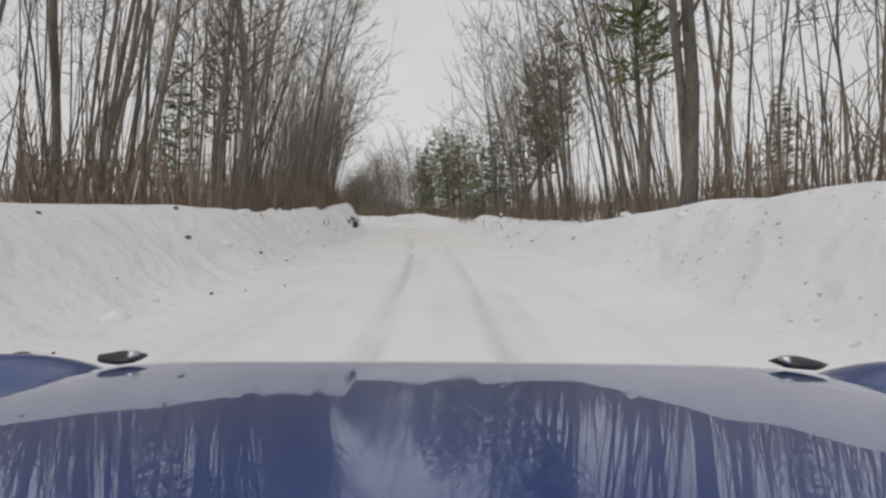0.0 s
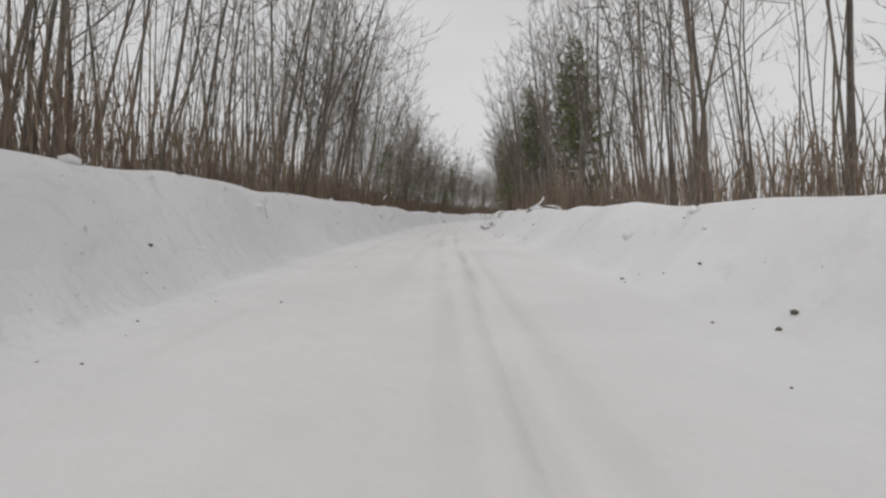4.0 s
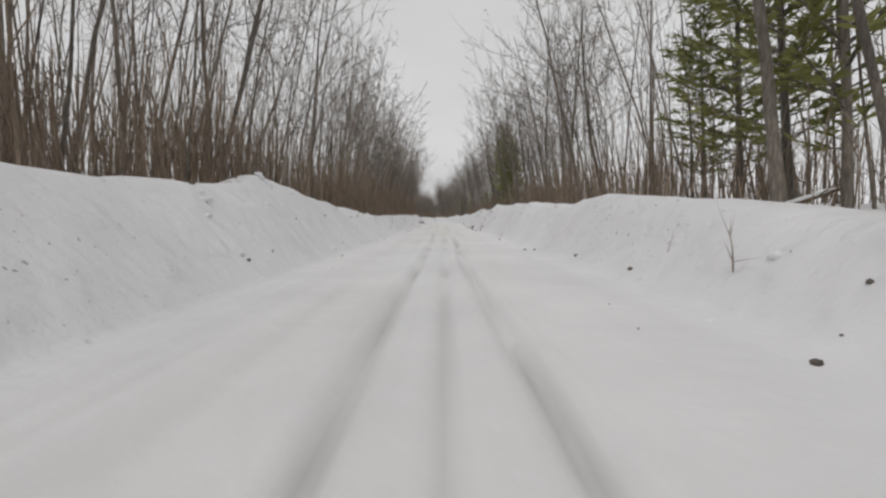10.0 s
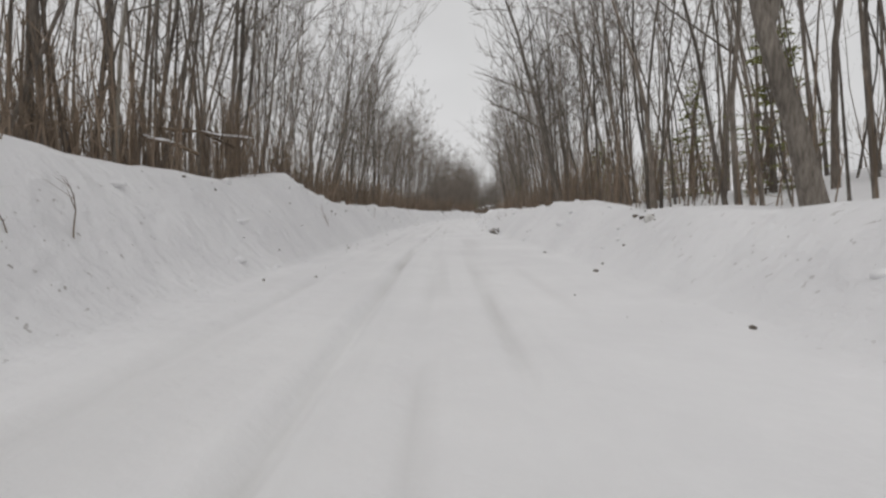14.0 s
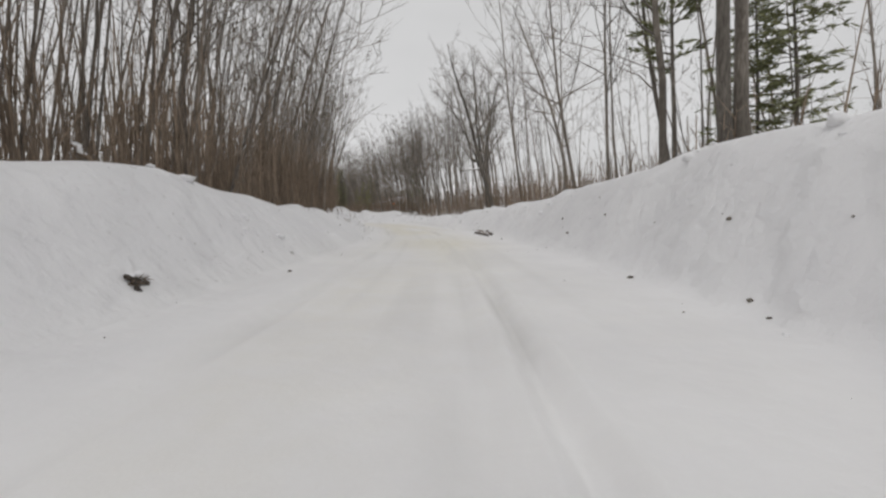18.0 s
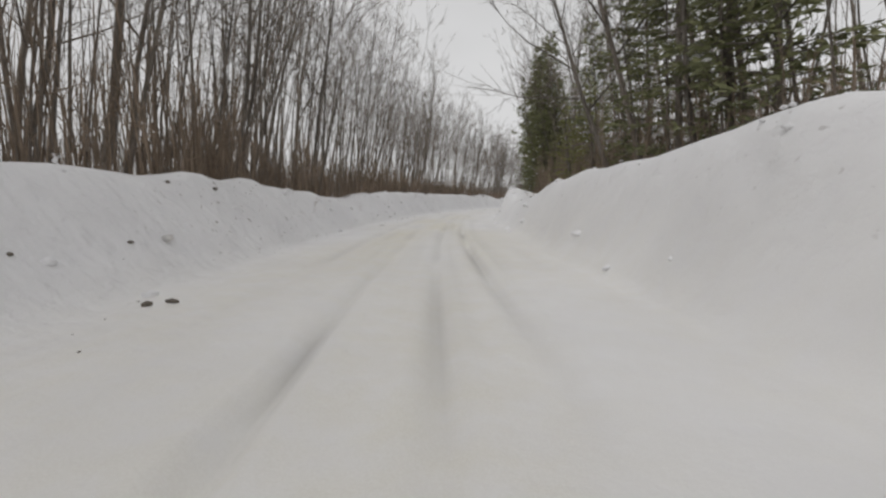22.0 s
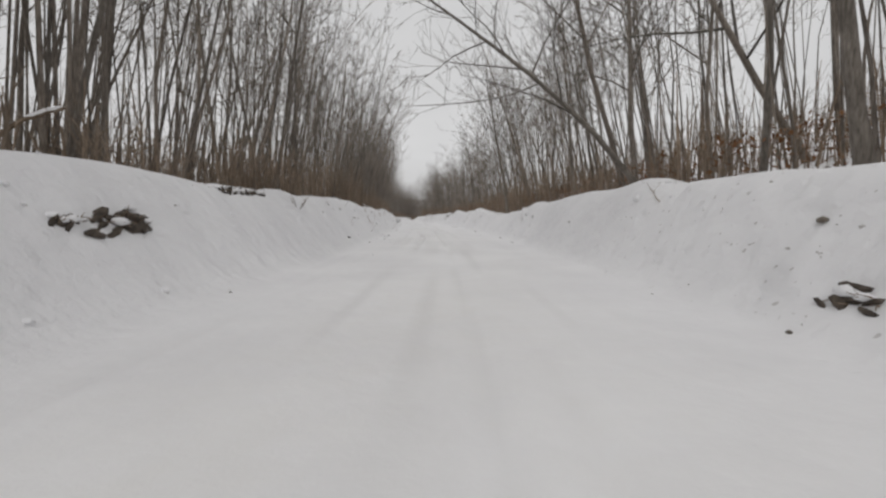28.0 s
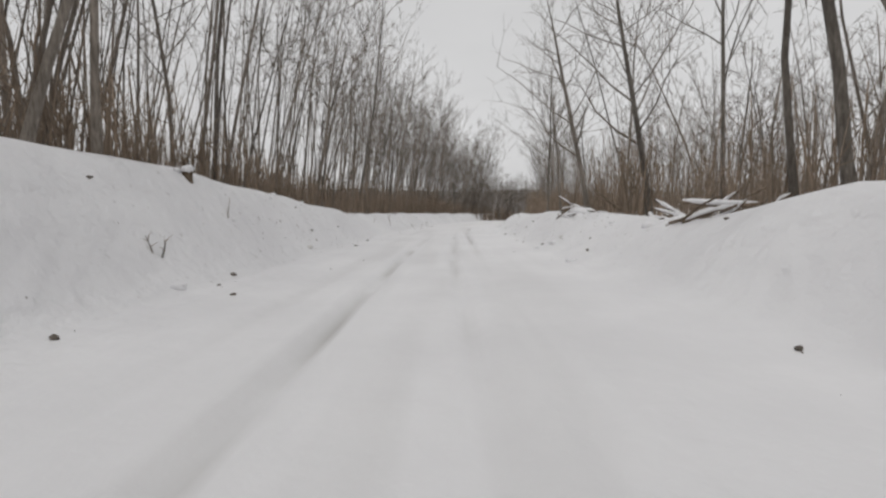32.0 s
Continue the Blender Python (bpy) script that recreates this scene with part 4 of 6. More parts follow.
stand("pine", 66.66, 9, 0.22, 13, 0)
stand("conifer", 62.88, 9, 0.25, 13, 0)
stand("conifer", 59.98, 9, 0.25, 12, 0)
stand("tall", 56.06, 7.2, 0.26, 14, 0)
stand("pine", 57.68, 9, 0.25, 11, 0)
stand("broad", 100.05, 8.5, 0.2, 8, 0)
stand("broad", 71.55, -7.6, 0.25, 12, 0)
stand("conifer", 184.5, -8.5, 0.2, 11.5, 0)
stand("conifer", 215.64, -8.5, 0.15, 9, 0)
stand("conifer", 170.1, 8.5, 0.22, 10.5, 0)
stand("hemlock", 179.87, 8, 0.15, 7, 0)
stand("tall", 148.31, 7.2, 0.24, 14, -0.03)
stand("pine", 150.53, 8.5, 0.25, 13, 0)
stand("pine", 152.67, 9, 0.2, 13, 0)
stand("conifer", 208.61, -8, 0.2, 10, 0)
stand("tall", 189.26, -7.6, 0.28, 14, 0.05)
stand("tall", 188.47, -7.8, 0.28, 14, 0.05)
stand("pine", 201.72, 8.5, 0.2, 13, 0)
stand("pine", 195.97, 9, 0.22, 13, 0)
stand("tall", 189.82, 7.4, 0.3, 14, -0.08)
stand("pine", 189, 9, 0.22, 12, 0)
stand("tall", 184.02, 6.6, 0.3, 14, -0.05)
stand("hemlock", 217.29, 7.6, 0.15, 6, 0)
stand("pine", 222.85, -8.2, 0.25, 14, 0)
stand("pine", 225.6, -9.2, 0.2, 13, 0)
stand("conifer", 229.62, -10, 0.2, 11, 0)
stand("broad", 234.59, -7.6, 0.22, 12, 0)
stand("conifer", 242, 7.6, 0.2, 11, 0)
stand("conifer", 263.64, 8.5, 0.18, 7, 0)
stand("pine", 234.91, 9, 0.22, 12, 0)
stand("tall", 228.88, 8.3, 0.3, 14, -0.08)
stand("tall", 225.61, 7.6, 0.22, 14, -0.1)
stand("conifer", 226.74, 9.5, 0.25, 12, 0)
stand("conifer", 225.1, 10, 0.22, 9, 0)
stand("broad", 298.93, 8, 0.25, 12, 0)
stand("tall", 263.46, 7, 0.28, 14, -0.06)
stand("tall", 261.85, 8, 0.2, 14, -0.05)
stand("tall", 255.18, 7.4, 0.28, 14, -0.05)
stand("pine", 261.65, 9.5, 0.2, 13, 0)
stand("pine", 254.07, 7.6, 0.25, 14, 0)
stand("tall", 252.96, 7, 0.28, 14, -0.05)
stand("hemlock", 271.05, -8.5, 0.15, 5.5, 0)
stand("conifer", 299.01, 9.5, 0.2, 9, 0)
stand("conifer", 296.19, 9.5, 0.22, 10, 0)
stand("conifer", 290.06, 9, 0.2, 7, 0)
stand("broad", 309.26, 8.3, 0.17, 12, -0.03)
stand("hemlock", 301.02, 9, 0.15, 6, 0)
stand("hemlock", 303.06, -7.2, 0.13, 4, 0)
stand("young", 331.2, 9, 0.22, 12, 0)
stand("young", 328.69, 8.5, 0.22, 12.5, 0)
stand("young", 327.09, 8.5, 0.22, 12, 0)
stand("young", 333.81, 9.5, 0.2, 9, 0)
stand("tall", 326.99, 7, 0.28, 14, -0.1)
stand("broad", 348.78, 8.5, 0.2, 10, -0.06)
stand("young", 376.37, 8.5, 0.2, 12, 0)
stand("young", 372.37, 8.5, 0.2, 11, 0)
stand("young", 371.17, 9, 0.2, 9, 0)
stand("young", 373.57, 8, 0.2, 10, 0)
stand("tall", 376.68, 8, 0.22, 14, -0.06)
stand("tall", 391.86, 8.5, 0.15, 13, -0.08)
stand("hemlock", 368.75, -8.5, 0.14, 5, 0)
stand("broad", 453.32, 9, 0.25, 11, 0)
stand("hemlock", 419.38, 9.5, 0.14, 5.5, 0)
stand("hemlock", 413.91, 9.5, 0.14, 5, 0)
stand("hemlock", 411.63, 10, 0.14, 5.5, 0)
stand("hemlock", 409.93, 10.5, 0.14, 6, 0)
stand("tall", 404.17, 8.3, 0.3, 14, -0.1)
stand("tall", 411.04, 7.3, 0.25, 14, -0.04)
stand("tall", 447.23, 7.4, 0.35, 14, -0.08)
stand("tall", 442.47, 6.6, 0.11, 11, -0.02)
stand("hemlock", 460.48, 9, 0.14, 6, 0)
stand("conifer", 455.14, 9, 0.15, 8, 0)
stand("hemlock", 448.88, 10.5, 0.16, 7, 0)
stand("conifer", 446.61, 10.5, 0.18, 8, 0)
stand("hemlock", 449.84, -8.5, 0.14, 6, 0)
stand("tall", 479.1, 6.4, 0.33, 14, -0.04)
stand("tall", 483.52, 8, 0.16, 13, -0.04)
stand("hemlock", 490.97, 11, 0.14, 5, 0)
stand("hemlock", 486.33, 11, 0.14, 6, 0)
stand("broad", 517.34, -7.6, 0.23, 13, 0.03)
stand("pale", 480.96, -6.8, 0.1, 11, 0.02)
stand("tall", 583.68, 7, 0.28, 14, -0.08)
stand("tall", 580.95, 7, 0.22, 14, 0)
stand("tall", 578.32, 6.6, 0.42, 15, -0.1)
stand("tall", 578.52, 7, 0.3, 14, -0.06)
stand("pine", 579.62, 9, 0.25, 12, 0)
stand("conifer", 581.13, 9.5, 0.2, 10, 0)
stand("conifer", 601.66, 9, 0.16, 9, 0)
stand("conifer", 597.82, 9.5, 0.16, 8.5, 0)
stand("tall", 612.64, 6.8, 0.28, 14, -0.08)
stand("tall", 610.02, 7, 0.33, 14, -0.12)
stand("tall", 609.62, 7.2, 0.33, 14, -0.06)
stand("pine", 615.71, 9, 0.2, 12, 0)
stand("conifer", 612.93, 10, 0.18, 8, 0)
stand("conifer", 611.51, 10, 0.18, 8, 0)
stand("tall", 621.49, 6.8, 0.12, 13, -0.03)
stand("tall", 638.74, 7.2, 0.32, 14, -0.1)
stand("tall", 638.07, 7.3, 0.28, 14, -0.04)
stand("tall", 635.85, 6.9, 0.42, 15, -0.05)
stand("tall", 659.13, 8, 0.28, 14, -0.06)
stand("tall", 685.98, 7, 0.24, 14, -0.04)
stand("tall", 666.42, 7.5, 0.33, 14, -0.1)
stand("tall", 666.32, 8, 0.28, 14, -0.08)
stand("tall", 664.86, 7, 0.28, 14, -0.06)
stand("conifer", 673.65, 9.5, 0.2, 8, 0)
stand("broad", 714.96, 7.6, 0.25, 14, -0.12)
stand("tall", 694.7, -7.5, 0.3, 14, 0.05)
stand("hemlock", 705.93, 9, 0.18, 7, 0)
stand("hemlock", 712.53, 9, 0.18, 6, 0)
stand("hemlock", 699.8, 9, 0.18, 8, 0)
stand("hemlock", 739.39, 6.6, 0.15, 5, 0)
stand("hemlock", 738.4, 7.5, 0.16, 6, 0)
stand("conifer", 730.52, 8, 0.25, 11, 0)
stand("conifer", 727.73, 8, 0.25, 12, 0)
stand("conifer", 726.28, 8.2, 0.25, 12, 0)
stand("broad", 733.5, 7, 0.25, 12, -0.3)
stand("conifer", 766.93, 7, 0.2, 9, 0)
stand("conifer", 761.81, 7.4, 0.25, 12, 0)
stand("conifer", 758.88, 7.6, 0.25, 13, 0)
stand("conifer", 756.68, 7.6, 0.25, 13, 0)
stand("conifer", 755.63, 8, 0.25, 13, 0)
stand("conifer", 754.59, 8.3, 0.25, 13, 0)
stand("conifer", 796.85, 8.6, 0.22, 12, 0)
stand("pine", 792.07, 8.6, 0.22, 13, 0)
stand("conifer", 789.18, 8.6, 0.25, 13, 0)
stand("conifer", 787.68, 8.6, 0.25, 13, 0)
stand("conifer", 786.7, 9, 0.25, 13, 0)
stand("pine", 818.68, 8.6, 0.22, 13, 0)
stand("conifer", 817.57, 8.6, 0.22, 12, 0)
stand("conifer", 815.86, 8.2, 0.22, 12, 0)
stand("pine", 815.03, 8.2, 0.22, 13, 0)
stand("broad", 897.16, 11, 0.2, 9, 0)
stand("broad", 923.98, 7.5, 0.22, 12, -0.12)
stand("broad", 914.31, 6.8, 0.2, 12, -0.7)
stand("tall", 917.16, 7.6, 0.3, 14, -0.02)
stand("tall", 910.36, 7.6, 0.2, 13, -0.08)
stand("tall", 906.81, 6.8, 0.28, 14, -0.08)
stand("tall", 939.47, 6.6, 0.28, 14, -0.08)
stand("broad", 951.81, 8.6, 0.17, 11, -0.03)
stand("broad", 951.31, 8.8, 0.15, 10, 0)
stand("tall", 976.56, 7.6, 0.22, 14, -0.08)
stand("tall", 1001.44, 8.2, 0.12, 11, -0.03)
stand("broad", 979.54, 9, 0.22, 11, -0.05)
stand("tall", 1018.97, 8, 0.3, 14, -0.06)
stand("tall", 1017.58, 8, 0.25, 14, -0.08)
stand("tall", 1014.79, 8, 0.3, 14, -0.05)
stand("tall", 1013.62, -7.5, 0.33, 14, 0.06)
stand("broad", 1060, 8, 0.25, 11, 0)
stand("broad", 1074.13, 6.6, 0.24, 11, 0)
stand("tall", 1050.08, -6, 0.17, 12, 0.05)
stand("tall", 1048.99, -6.3, 0.15, 12, 0.05)

# ---- fallen wood, bare soil, brush piles, signs and weeds ----


def snow_strip(points, radius, seed):
    """A rounded cushion of snow along the top of a log."""
    rng = np.random.RandomState(seed)
    p = np.array(points)
    n = 7
    t = np.linspace(0.04, 0.96, n)
    axis = np.stack([np.interp(t, np.linspace(0, 1, len(p)), p[:, c]) for c in range(3)], -1)
    axis[:, 2] += radius * 0.75
    pile = Pile()
    r = radius * (0.75 + 0.3 * rng.rand(n))
    r[0] = r[-1] = radius * 0.15
    pile.tube(axis, r, 6)
    return pile.arrays()


FALLEN = [0]


def fallen(s0, l0, z0, s1, l1, z1, dia, snowy):
    """A fallen pole from one point to another; z is its height over the snow at each end."""
    FALLEN[0] += 1
    rng = np.random.RandomState(FALLEN[0])
    a, b = spot(s0, l0) + Vector((0, 0, z0)), spot(s1, l1) + Vector((0, 0, z1))
    d = b - a
    low, high = (a, b) if a.z < b.z else (b, a)
    root = low - (high - low).normalized() * 0.35 - Vector((0, 0, 0.08))
    ob = thing("fallen_log" if dia > 0.09 else "fallen_branch", Matrix.Translation(low),
               "snow-capped dead log lying on the roadside bank" if snowy else "bare dead branch lying on the snow bank", "fallen log" if dia > 0.09 else "branch", "fallen wood")
    pts = [np.array(root - low)]
    for k in range(1, 5):
        q = np.array((high - low) * (k / 4.0)) + rng.normal(0, 0.03, 3)
        pts.append(q)
    pile = Pile()
    pile.tube(pts, np.linspace(dia * 0.5, dia * 0.33, 5), 7)
    part("log" if dia > 0.09 else "stem", pile.arrays(), WOOD, ob)
    twigs = Pile()
    for k in range(4):
        q = np.array((high - low) * rng.uniform(0.4, 0.95))
        w = np.array((high - low).normalized()) * 0.6 + rng.normal(0, 0.6, 3)
        w[2] = abs(w[2])
        c, _ = curve(rng, q, w, d.length * rng.uniform(0.15, 0.3), 2, 0.15)
        twigs.tube(c, [dia * 0.2, dia * 0.12, 0.006], 4)
    part("side_growth", twigs.arrays(), WOOD, ob)["kind"] = "stuff"
    if snowy:
        part("snow_cap", snow_strip(pts[1:], dia * 0.55, FALLEN[0]), FRESH, ob, "cushion of white snow")
    return ob


SOILS = [0]


def bare_soil(s, l, width, tall):
    """A gap in the snow bank where frozen soil, roots and dead grass show, under a lip of snow."""
    SOILS[0] += 1
    rng = np.random.RandomState(2000 + SOILS[0])
    side = 1 if l > 0 else -1
    turn = heading(s)
    ob = thing("exposed_soil", Matrix.Translation(spot(s, l)) @ Matrix.Rotation(turn, 4, "Z"),
               "dark frozen soil and roots showing through the snow bank", "exposed soil", "gaps in the snow bank")
    n = max(3, int(round(width / 0.15)))
    base = height(np.array([s]), np.array([l]))[0]
    for k in range(2 * n):
        v, f = CLODS[rng.randint(7)]
        y = (k // 2 + 0.5) / n * width - width / 2 + rng.normal(0, 0.05)
        fade = 1 - 0.6 * abs(2 * y / width) ** 2
        x = (k % 2 - 0.35) * tall * 0.55 + rng.normal(0, 0.04)
        g = height(np.array([s + y]), np.array([l + side * x]))[0] - base
        h = max(0.045, tall * rng.uniform(0.25, 0.6) * fade)
        w = min(width / n * rng.uniform(0.7, 1.8), 1.9 * h + 0.04)
        tilt = np.array(Matrix.Rotation(rng.normal(0, 0.5), 3, "X") @ Matrix.Rotation(rng.normal(0, 0.4), 3, "Y"))
        shape = np.array([h * rng.uniform(0.6, 1.1), w, h * rng.uniform(0.7, 1.2)])
        part("clod", ((v * shape) @ tilt.T + np.array([side * (x - 0.03), y, g - 0.3 * h]), f), SOIL, ob, smooth=False)
    for k in range(int(1 + width / 0.3)):
        v, f = CLODS[rng.randint(7)]
        y, x = rng.uniform(-0.5, 0.5) * width, rng.uniform(-0.1, 0.6) * tall
        g = height(np.array([s + y]), np.array([l + side * x]))[0] - base
        r = rng.uniform(0.05, 0.12) + 0.08 * tall
        part("snow_pat", (v * np.array([r, r * rng.uniform(1, 1.7), r * 0.6]) + np.array([side * x, y, g + 0.25 * tall]), f), FRESH, ob)
    roots = Pile()
    for k in range(int(8 + 9 * width)):
        y = rng.uniform(-width / 2, width / 2)
        c, _ = curve(rng, (side * 0.02, y, tall * rng.uniform(-0.1, 0.4)), (-side, rng.normal(0, 0.7), rng.uniform(-0.6, 0.9)), tall * rng.uniform(0.4, 0.9) + 0.08, 2, 0.25)
        roots.tube(c, [0.012, 0.009, 0.003], 3)
    part("root_tangle", roots.arrays(), TWIG, ob)["kind"] = "stuff"
    for k in range(max(1, int(width / 0.45)) if base > 0.3 else 0):
        v, f = LUMPS[rng.randint(7)]
        m = max(1, int(width / 0.45))
        part("snow_lip", (v * np.array([0.2, width / m * rng.uniform(0.3, 0.5), 0.06 + 0.12 * tall]) + np.array([side * (0.2 + 0.4 * tall), ((k + 0.5) / m - 0.5) * width, tall * rng.uniform(0.6, 0.8)]), f), FRESH, ob, "overhanging lip of white snow")
    return ob


def brush_pile(s, l, length, tall, sticks, turn=0.0):
    """A heap of cut branches and logs under snow."""
    rng = np.random.RandomState(int(s))
    base = spot(s, l, 0.1)
    ob = thing("brush_pile", Matrix.Translation(base) @ Matrix.Rotation(heading(s) + turn, 4, "Z"), "heap of dead branches and logs half buried in snow", "brush pile", "brush piles")
    for k in range(int(sticks * 1.7)):
        y, x = rng.uniform(-length / 2, length / 2), rng.normal(0, 0.4)
        long, way = rng.uniform(0.7, 2.0), np.array([rng.normal(0, 0.6), rng.choice([-1, 1])])
        way = way / np.linalg.norm(way) * long / 2
        g0, g1 = height(np.array([s + y - way[1], s + y + way[1]]), np.array([l + x - way[0], l + x + way[0]])) - base.z
        z = tall * 0.45 * rng.rand() ** 1.5 * (1 - abs(y) / length)
        p, _ = curve(rng, (x - way[0], y - way[1], g0 + z), (2 * way[0], 2 * way[1], g1 - g0 + long * rng.normal(0, 0.12)), long, 3, 0.12)
        r = 0.014 + 0.06 * rng.rand() ** 1.6
        pile = Pile()
        pile.tube(p, np.linspace(r, r * 0.5, 4), 5)
        stick = part("stick" if r < 0.045 else "log", pile.arrays(), WOOD, ob)
        if k % 2 == 0 and z < tall * 0.3:
            part("snow_cap", snow_strip(p, r * 0.9 + 0.015, k), FRESH, stick, "cushion of white snow")
    for k in range(3):
        v, f = LUMPS[rng.randint(7)]
        part("snow_mound", (v * np.array([0.45, length * 0.13, tall * 0.24]) + np.array([0, (k - 1) * length * 0.3, float(height(np.array([s + (k - 1) * length * 0.3]), np.array([l]))[0]) - base.z]), f), FRESH, ob)
    return ob


def snow_chunk(s, l, r, dirty, flat=0.75):
    """A lump of ploughed snow, clean or grey with grit."""
    rng = np.random.RandomState(int(s * 7 + l * 31) % 99991)
    key = (rng.randint(7), dirty)
    m = Matrix.Translation(spot(s, l, r * 0.15)) @ Matrix.Rotation(rng.rand() * 6, 4, "Z") @ Matrix.Rotation(rng.normal(0, 0.3), 4, "X") @ Matrix.Diagonal((r, r * rng.uniform(1, 1.5), r * flat, 1))
    if key in CHUNKS:
        ob = CHUNKS[key].copy()
        scene.collection.objects.link(ob)
    else:
        ob = new("snow_chunk", mesh_from("snow_chunk", *LUMPS[key[0]], DIRTY if dirty else FRESH))
        tagged(ob, "grey gritty chunk of ploughed snow on the bank" if dirty else "loose white chunk of ploughed snow at the bank's foot", "snow chunk", "snow chunks")
        CHUNKS[key] = ob
    ob.matrix_world = m


CHUNKS = {}


def snow_clods():
    rng = np.random.RandomState(77)
    for s, l, r in ((216.97, -3.89, 0.26), (218.88, 4.36, 0.25), (217.38, 4.17, 0.3), (219.74, -2.87, 0.13), (220.51, -4.13, 0.22), (220.45, 3.8, 0.15), (693.03, 3.76, 0.15), (692.25, 4.12, 0.1),
                    (691.38, 4.38, 0.11), (146.72, 2.88, 0.11), (253.33, -4.23, 0.1), (252.49, -4.41, 0.09), (250.23, -2.6, 0.06), (250.99, -4.76, 0.06), (574.45, 3.96, 0.13), (632.99, -4.89, 0.12),
                    (813.89, 5.17, 0.21), (780.72, 4.14, 0.12), (781.87, 3.95, 0.11), (783.4, 3.54, 0.16), (400.23, 4.17, 0.09), (401.37, 4.66, 0.08), (439.59, 5.02, 0.1), (514.34, -4.42, 0.11),
                    (1011.37, 4.63, 0.21)):
        snow_chunk(s, l, r, True)
    for k in range(276):
        side = -1 if rng.rand() < 0.5 else 1
        s = rng.uniform(6, 1090)
        if rng.rand() < 0.35:
            s = rng.choice([258, 370, 527, 579, 694, 1020]) + rng.normal(0, 10)
        l = side * (rng.uniform(3.2, 5.6) - (0.4 if side > 0 else 0) - (0.6 * bumps(s, 732, 40) if side > 0 else 0))
        snow_chunk(s, l, 0.05 + 0.11 * rng.rand() ** 2, rng.rand() < 0.6)


def weeds():
    rng = np.random.RandomState(78)
    protos = []
    for k in range(298):
        side = -1 if rng.rand() < 0.6 else 1
        s = rng.uniform(8, 1090)
        s = s + 3.0 * float(wave(np.array([s / 9.0]), np.array([side * 2.0]), 95)[0])
        l = side * (rng.uniform(4.4, 6.5) - (0.5 if side > 0 else 0))
        size = rng.uniform(0.45, 1.15)
        m = Matrix.Translation(spot(s, l, 0.05)) @ Matrix.Rotation(rng.rand() * 6, 4, "Z") @ Matrix.Diagonal((size, size, size, 1))
        if k < 8:
            c, e = curve(rng, (0, 0, -0.05), (rng.normal(0, 0.3), rng.normal(0, 0.3), 1), rng.uniform(0.6, 1.0), 6, 0.12)
            pile = Pile()
            pile.tube(c, np.linspace(0.015, 0.004, 7), 3)
            v, quads = pile.arrays()
            faces = [t for q in quads for t in ((q[0], q[1], q[2]), (q[0], q[2], q[3]))]
            v = list(v)
            for j in range(6 + k % 4):
                at, turn = rng.randint(2, 7) * 3, rng.randint(3)
                tip = v[at + turn] + (e + rng.normal(0, 0.8, 3)) * rng.uniform(0.12, 0.3)
                a, b, d = at + turn, at + (turn + 1) % 3, at + (turn + 2) % 3
                faces += [(a, b, len(v)), (b, d, len(v))]
                v.append(tip)
            ob = new("dry_weed", mesh_from("dry_weed", np.array(v), np.array(faces), TWIG))
            ob.matrix_world = m
            protos.append(tagged(ob, "dry brown weed stalk poking out of the snow", "dry weed", "weeds on the banks"))
        else:
            ob = protos[k % 8].copy()
            scene.collection.objects.link(ob)
            ob.matrix_world = m


def litter():
    """Small dark bits of bark, soil and cones strewn on the banks and the road's edge."""
    rng = np.random.RandomState(79)
    vs, fs, n = [], [], 0
    count = 9500
    side = np.where(rng.rand(count) < 0.5, -1, 1)
    s = rng.uniform(3, 1090, count)
    # thicker where the plough broke through to the soil
    heap = np.array([(-1, 258, 9), (1, 372, 11), (1, 222, 9), (1, 580, 9), (1, 1018, 10), (1, 152, 8), (1, 693, 10), (-1, 441, 8)], float)[rng.randint(8, size=count)]
    heaped = rng.rand(count) < 0.22
    side, s = np.where(heaped, heap[:, 0], side), np.where(heaped, heap[:, 1] + heap[:, 2] * rng.uniform(-1, 1, count), s)
    clump = wave(s / 6.0, side * 3.0, 91) + heaped
    d = np.where(rng.rand(count) < 0.12, rng.uniform(2.0, 3.2, count), rng.uniform(3.2, 6.4, count))
    boost = np.where(side < 0, bumps(s, 261, 18), bumps(s, 370, 18) + bumps(s, 1020, 20) + 0.6 * bumps(s, 665, 15))
    keep = (clump + 0.6 * boost + rng.rand(count) * 0.9 > 0.35) | (rng.rand(count) < 0.12)
    s, l, heaped = s[keep], (side * d)[keep], heaped[keep]
    x, y = place(s, l)
    z = height(s, l)
    for i in range(len(s)):
        r = (0.010 + 0.05 * rng.rand() ** 2.6) * (0.45 if abs(l[i]) < 3.2 else 1.35 if heaped[i] else 1.0)
        v, f = TINY if r < 0.03 else CLODS[i % 7]
        a = rng.rand() * 6.28
        w = v * np.array([r, r * rng.uniform(1, 1.7), r * 0.8])
        c, t = np.cos(a), np.sin(a)
        vs.append(np.stack([w[:, 0] * c - w[:, 1] * t + x[i], w[:, 0] * t + w[:, 1] * c + y[i], w[:, 2] + z[i] + r * 0.3], -1))
        fs.append(f + n)
        n += len(v)
    ob = new("bark_litter", mesh_from("bark_litter", np.concatenate(vs), np.concatenate(fs), CRUMB, False))
    tagged(ob, "small dark bits of bark and soil strewn over the snow", "bark litter", kind="stuff")


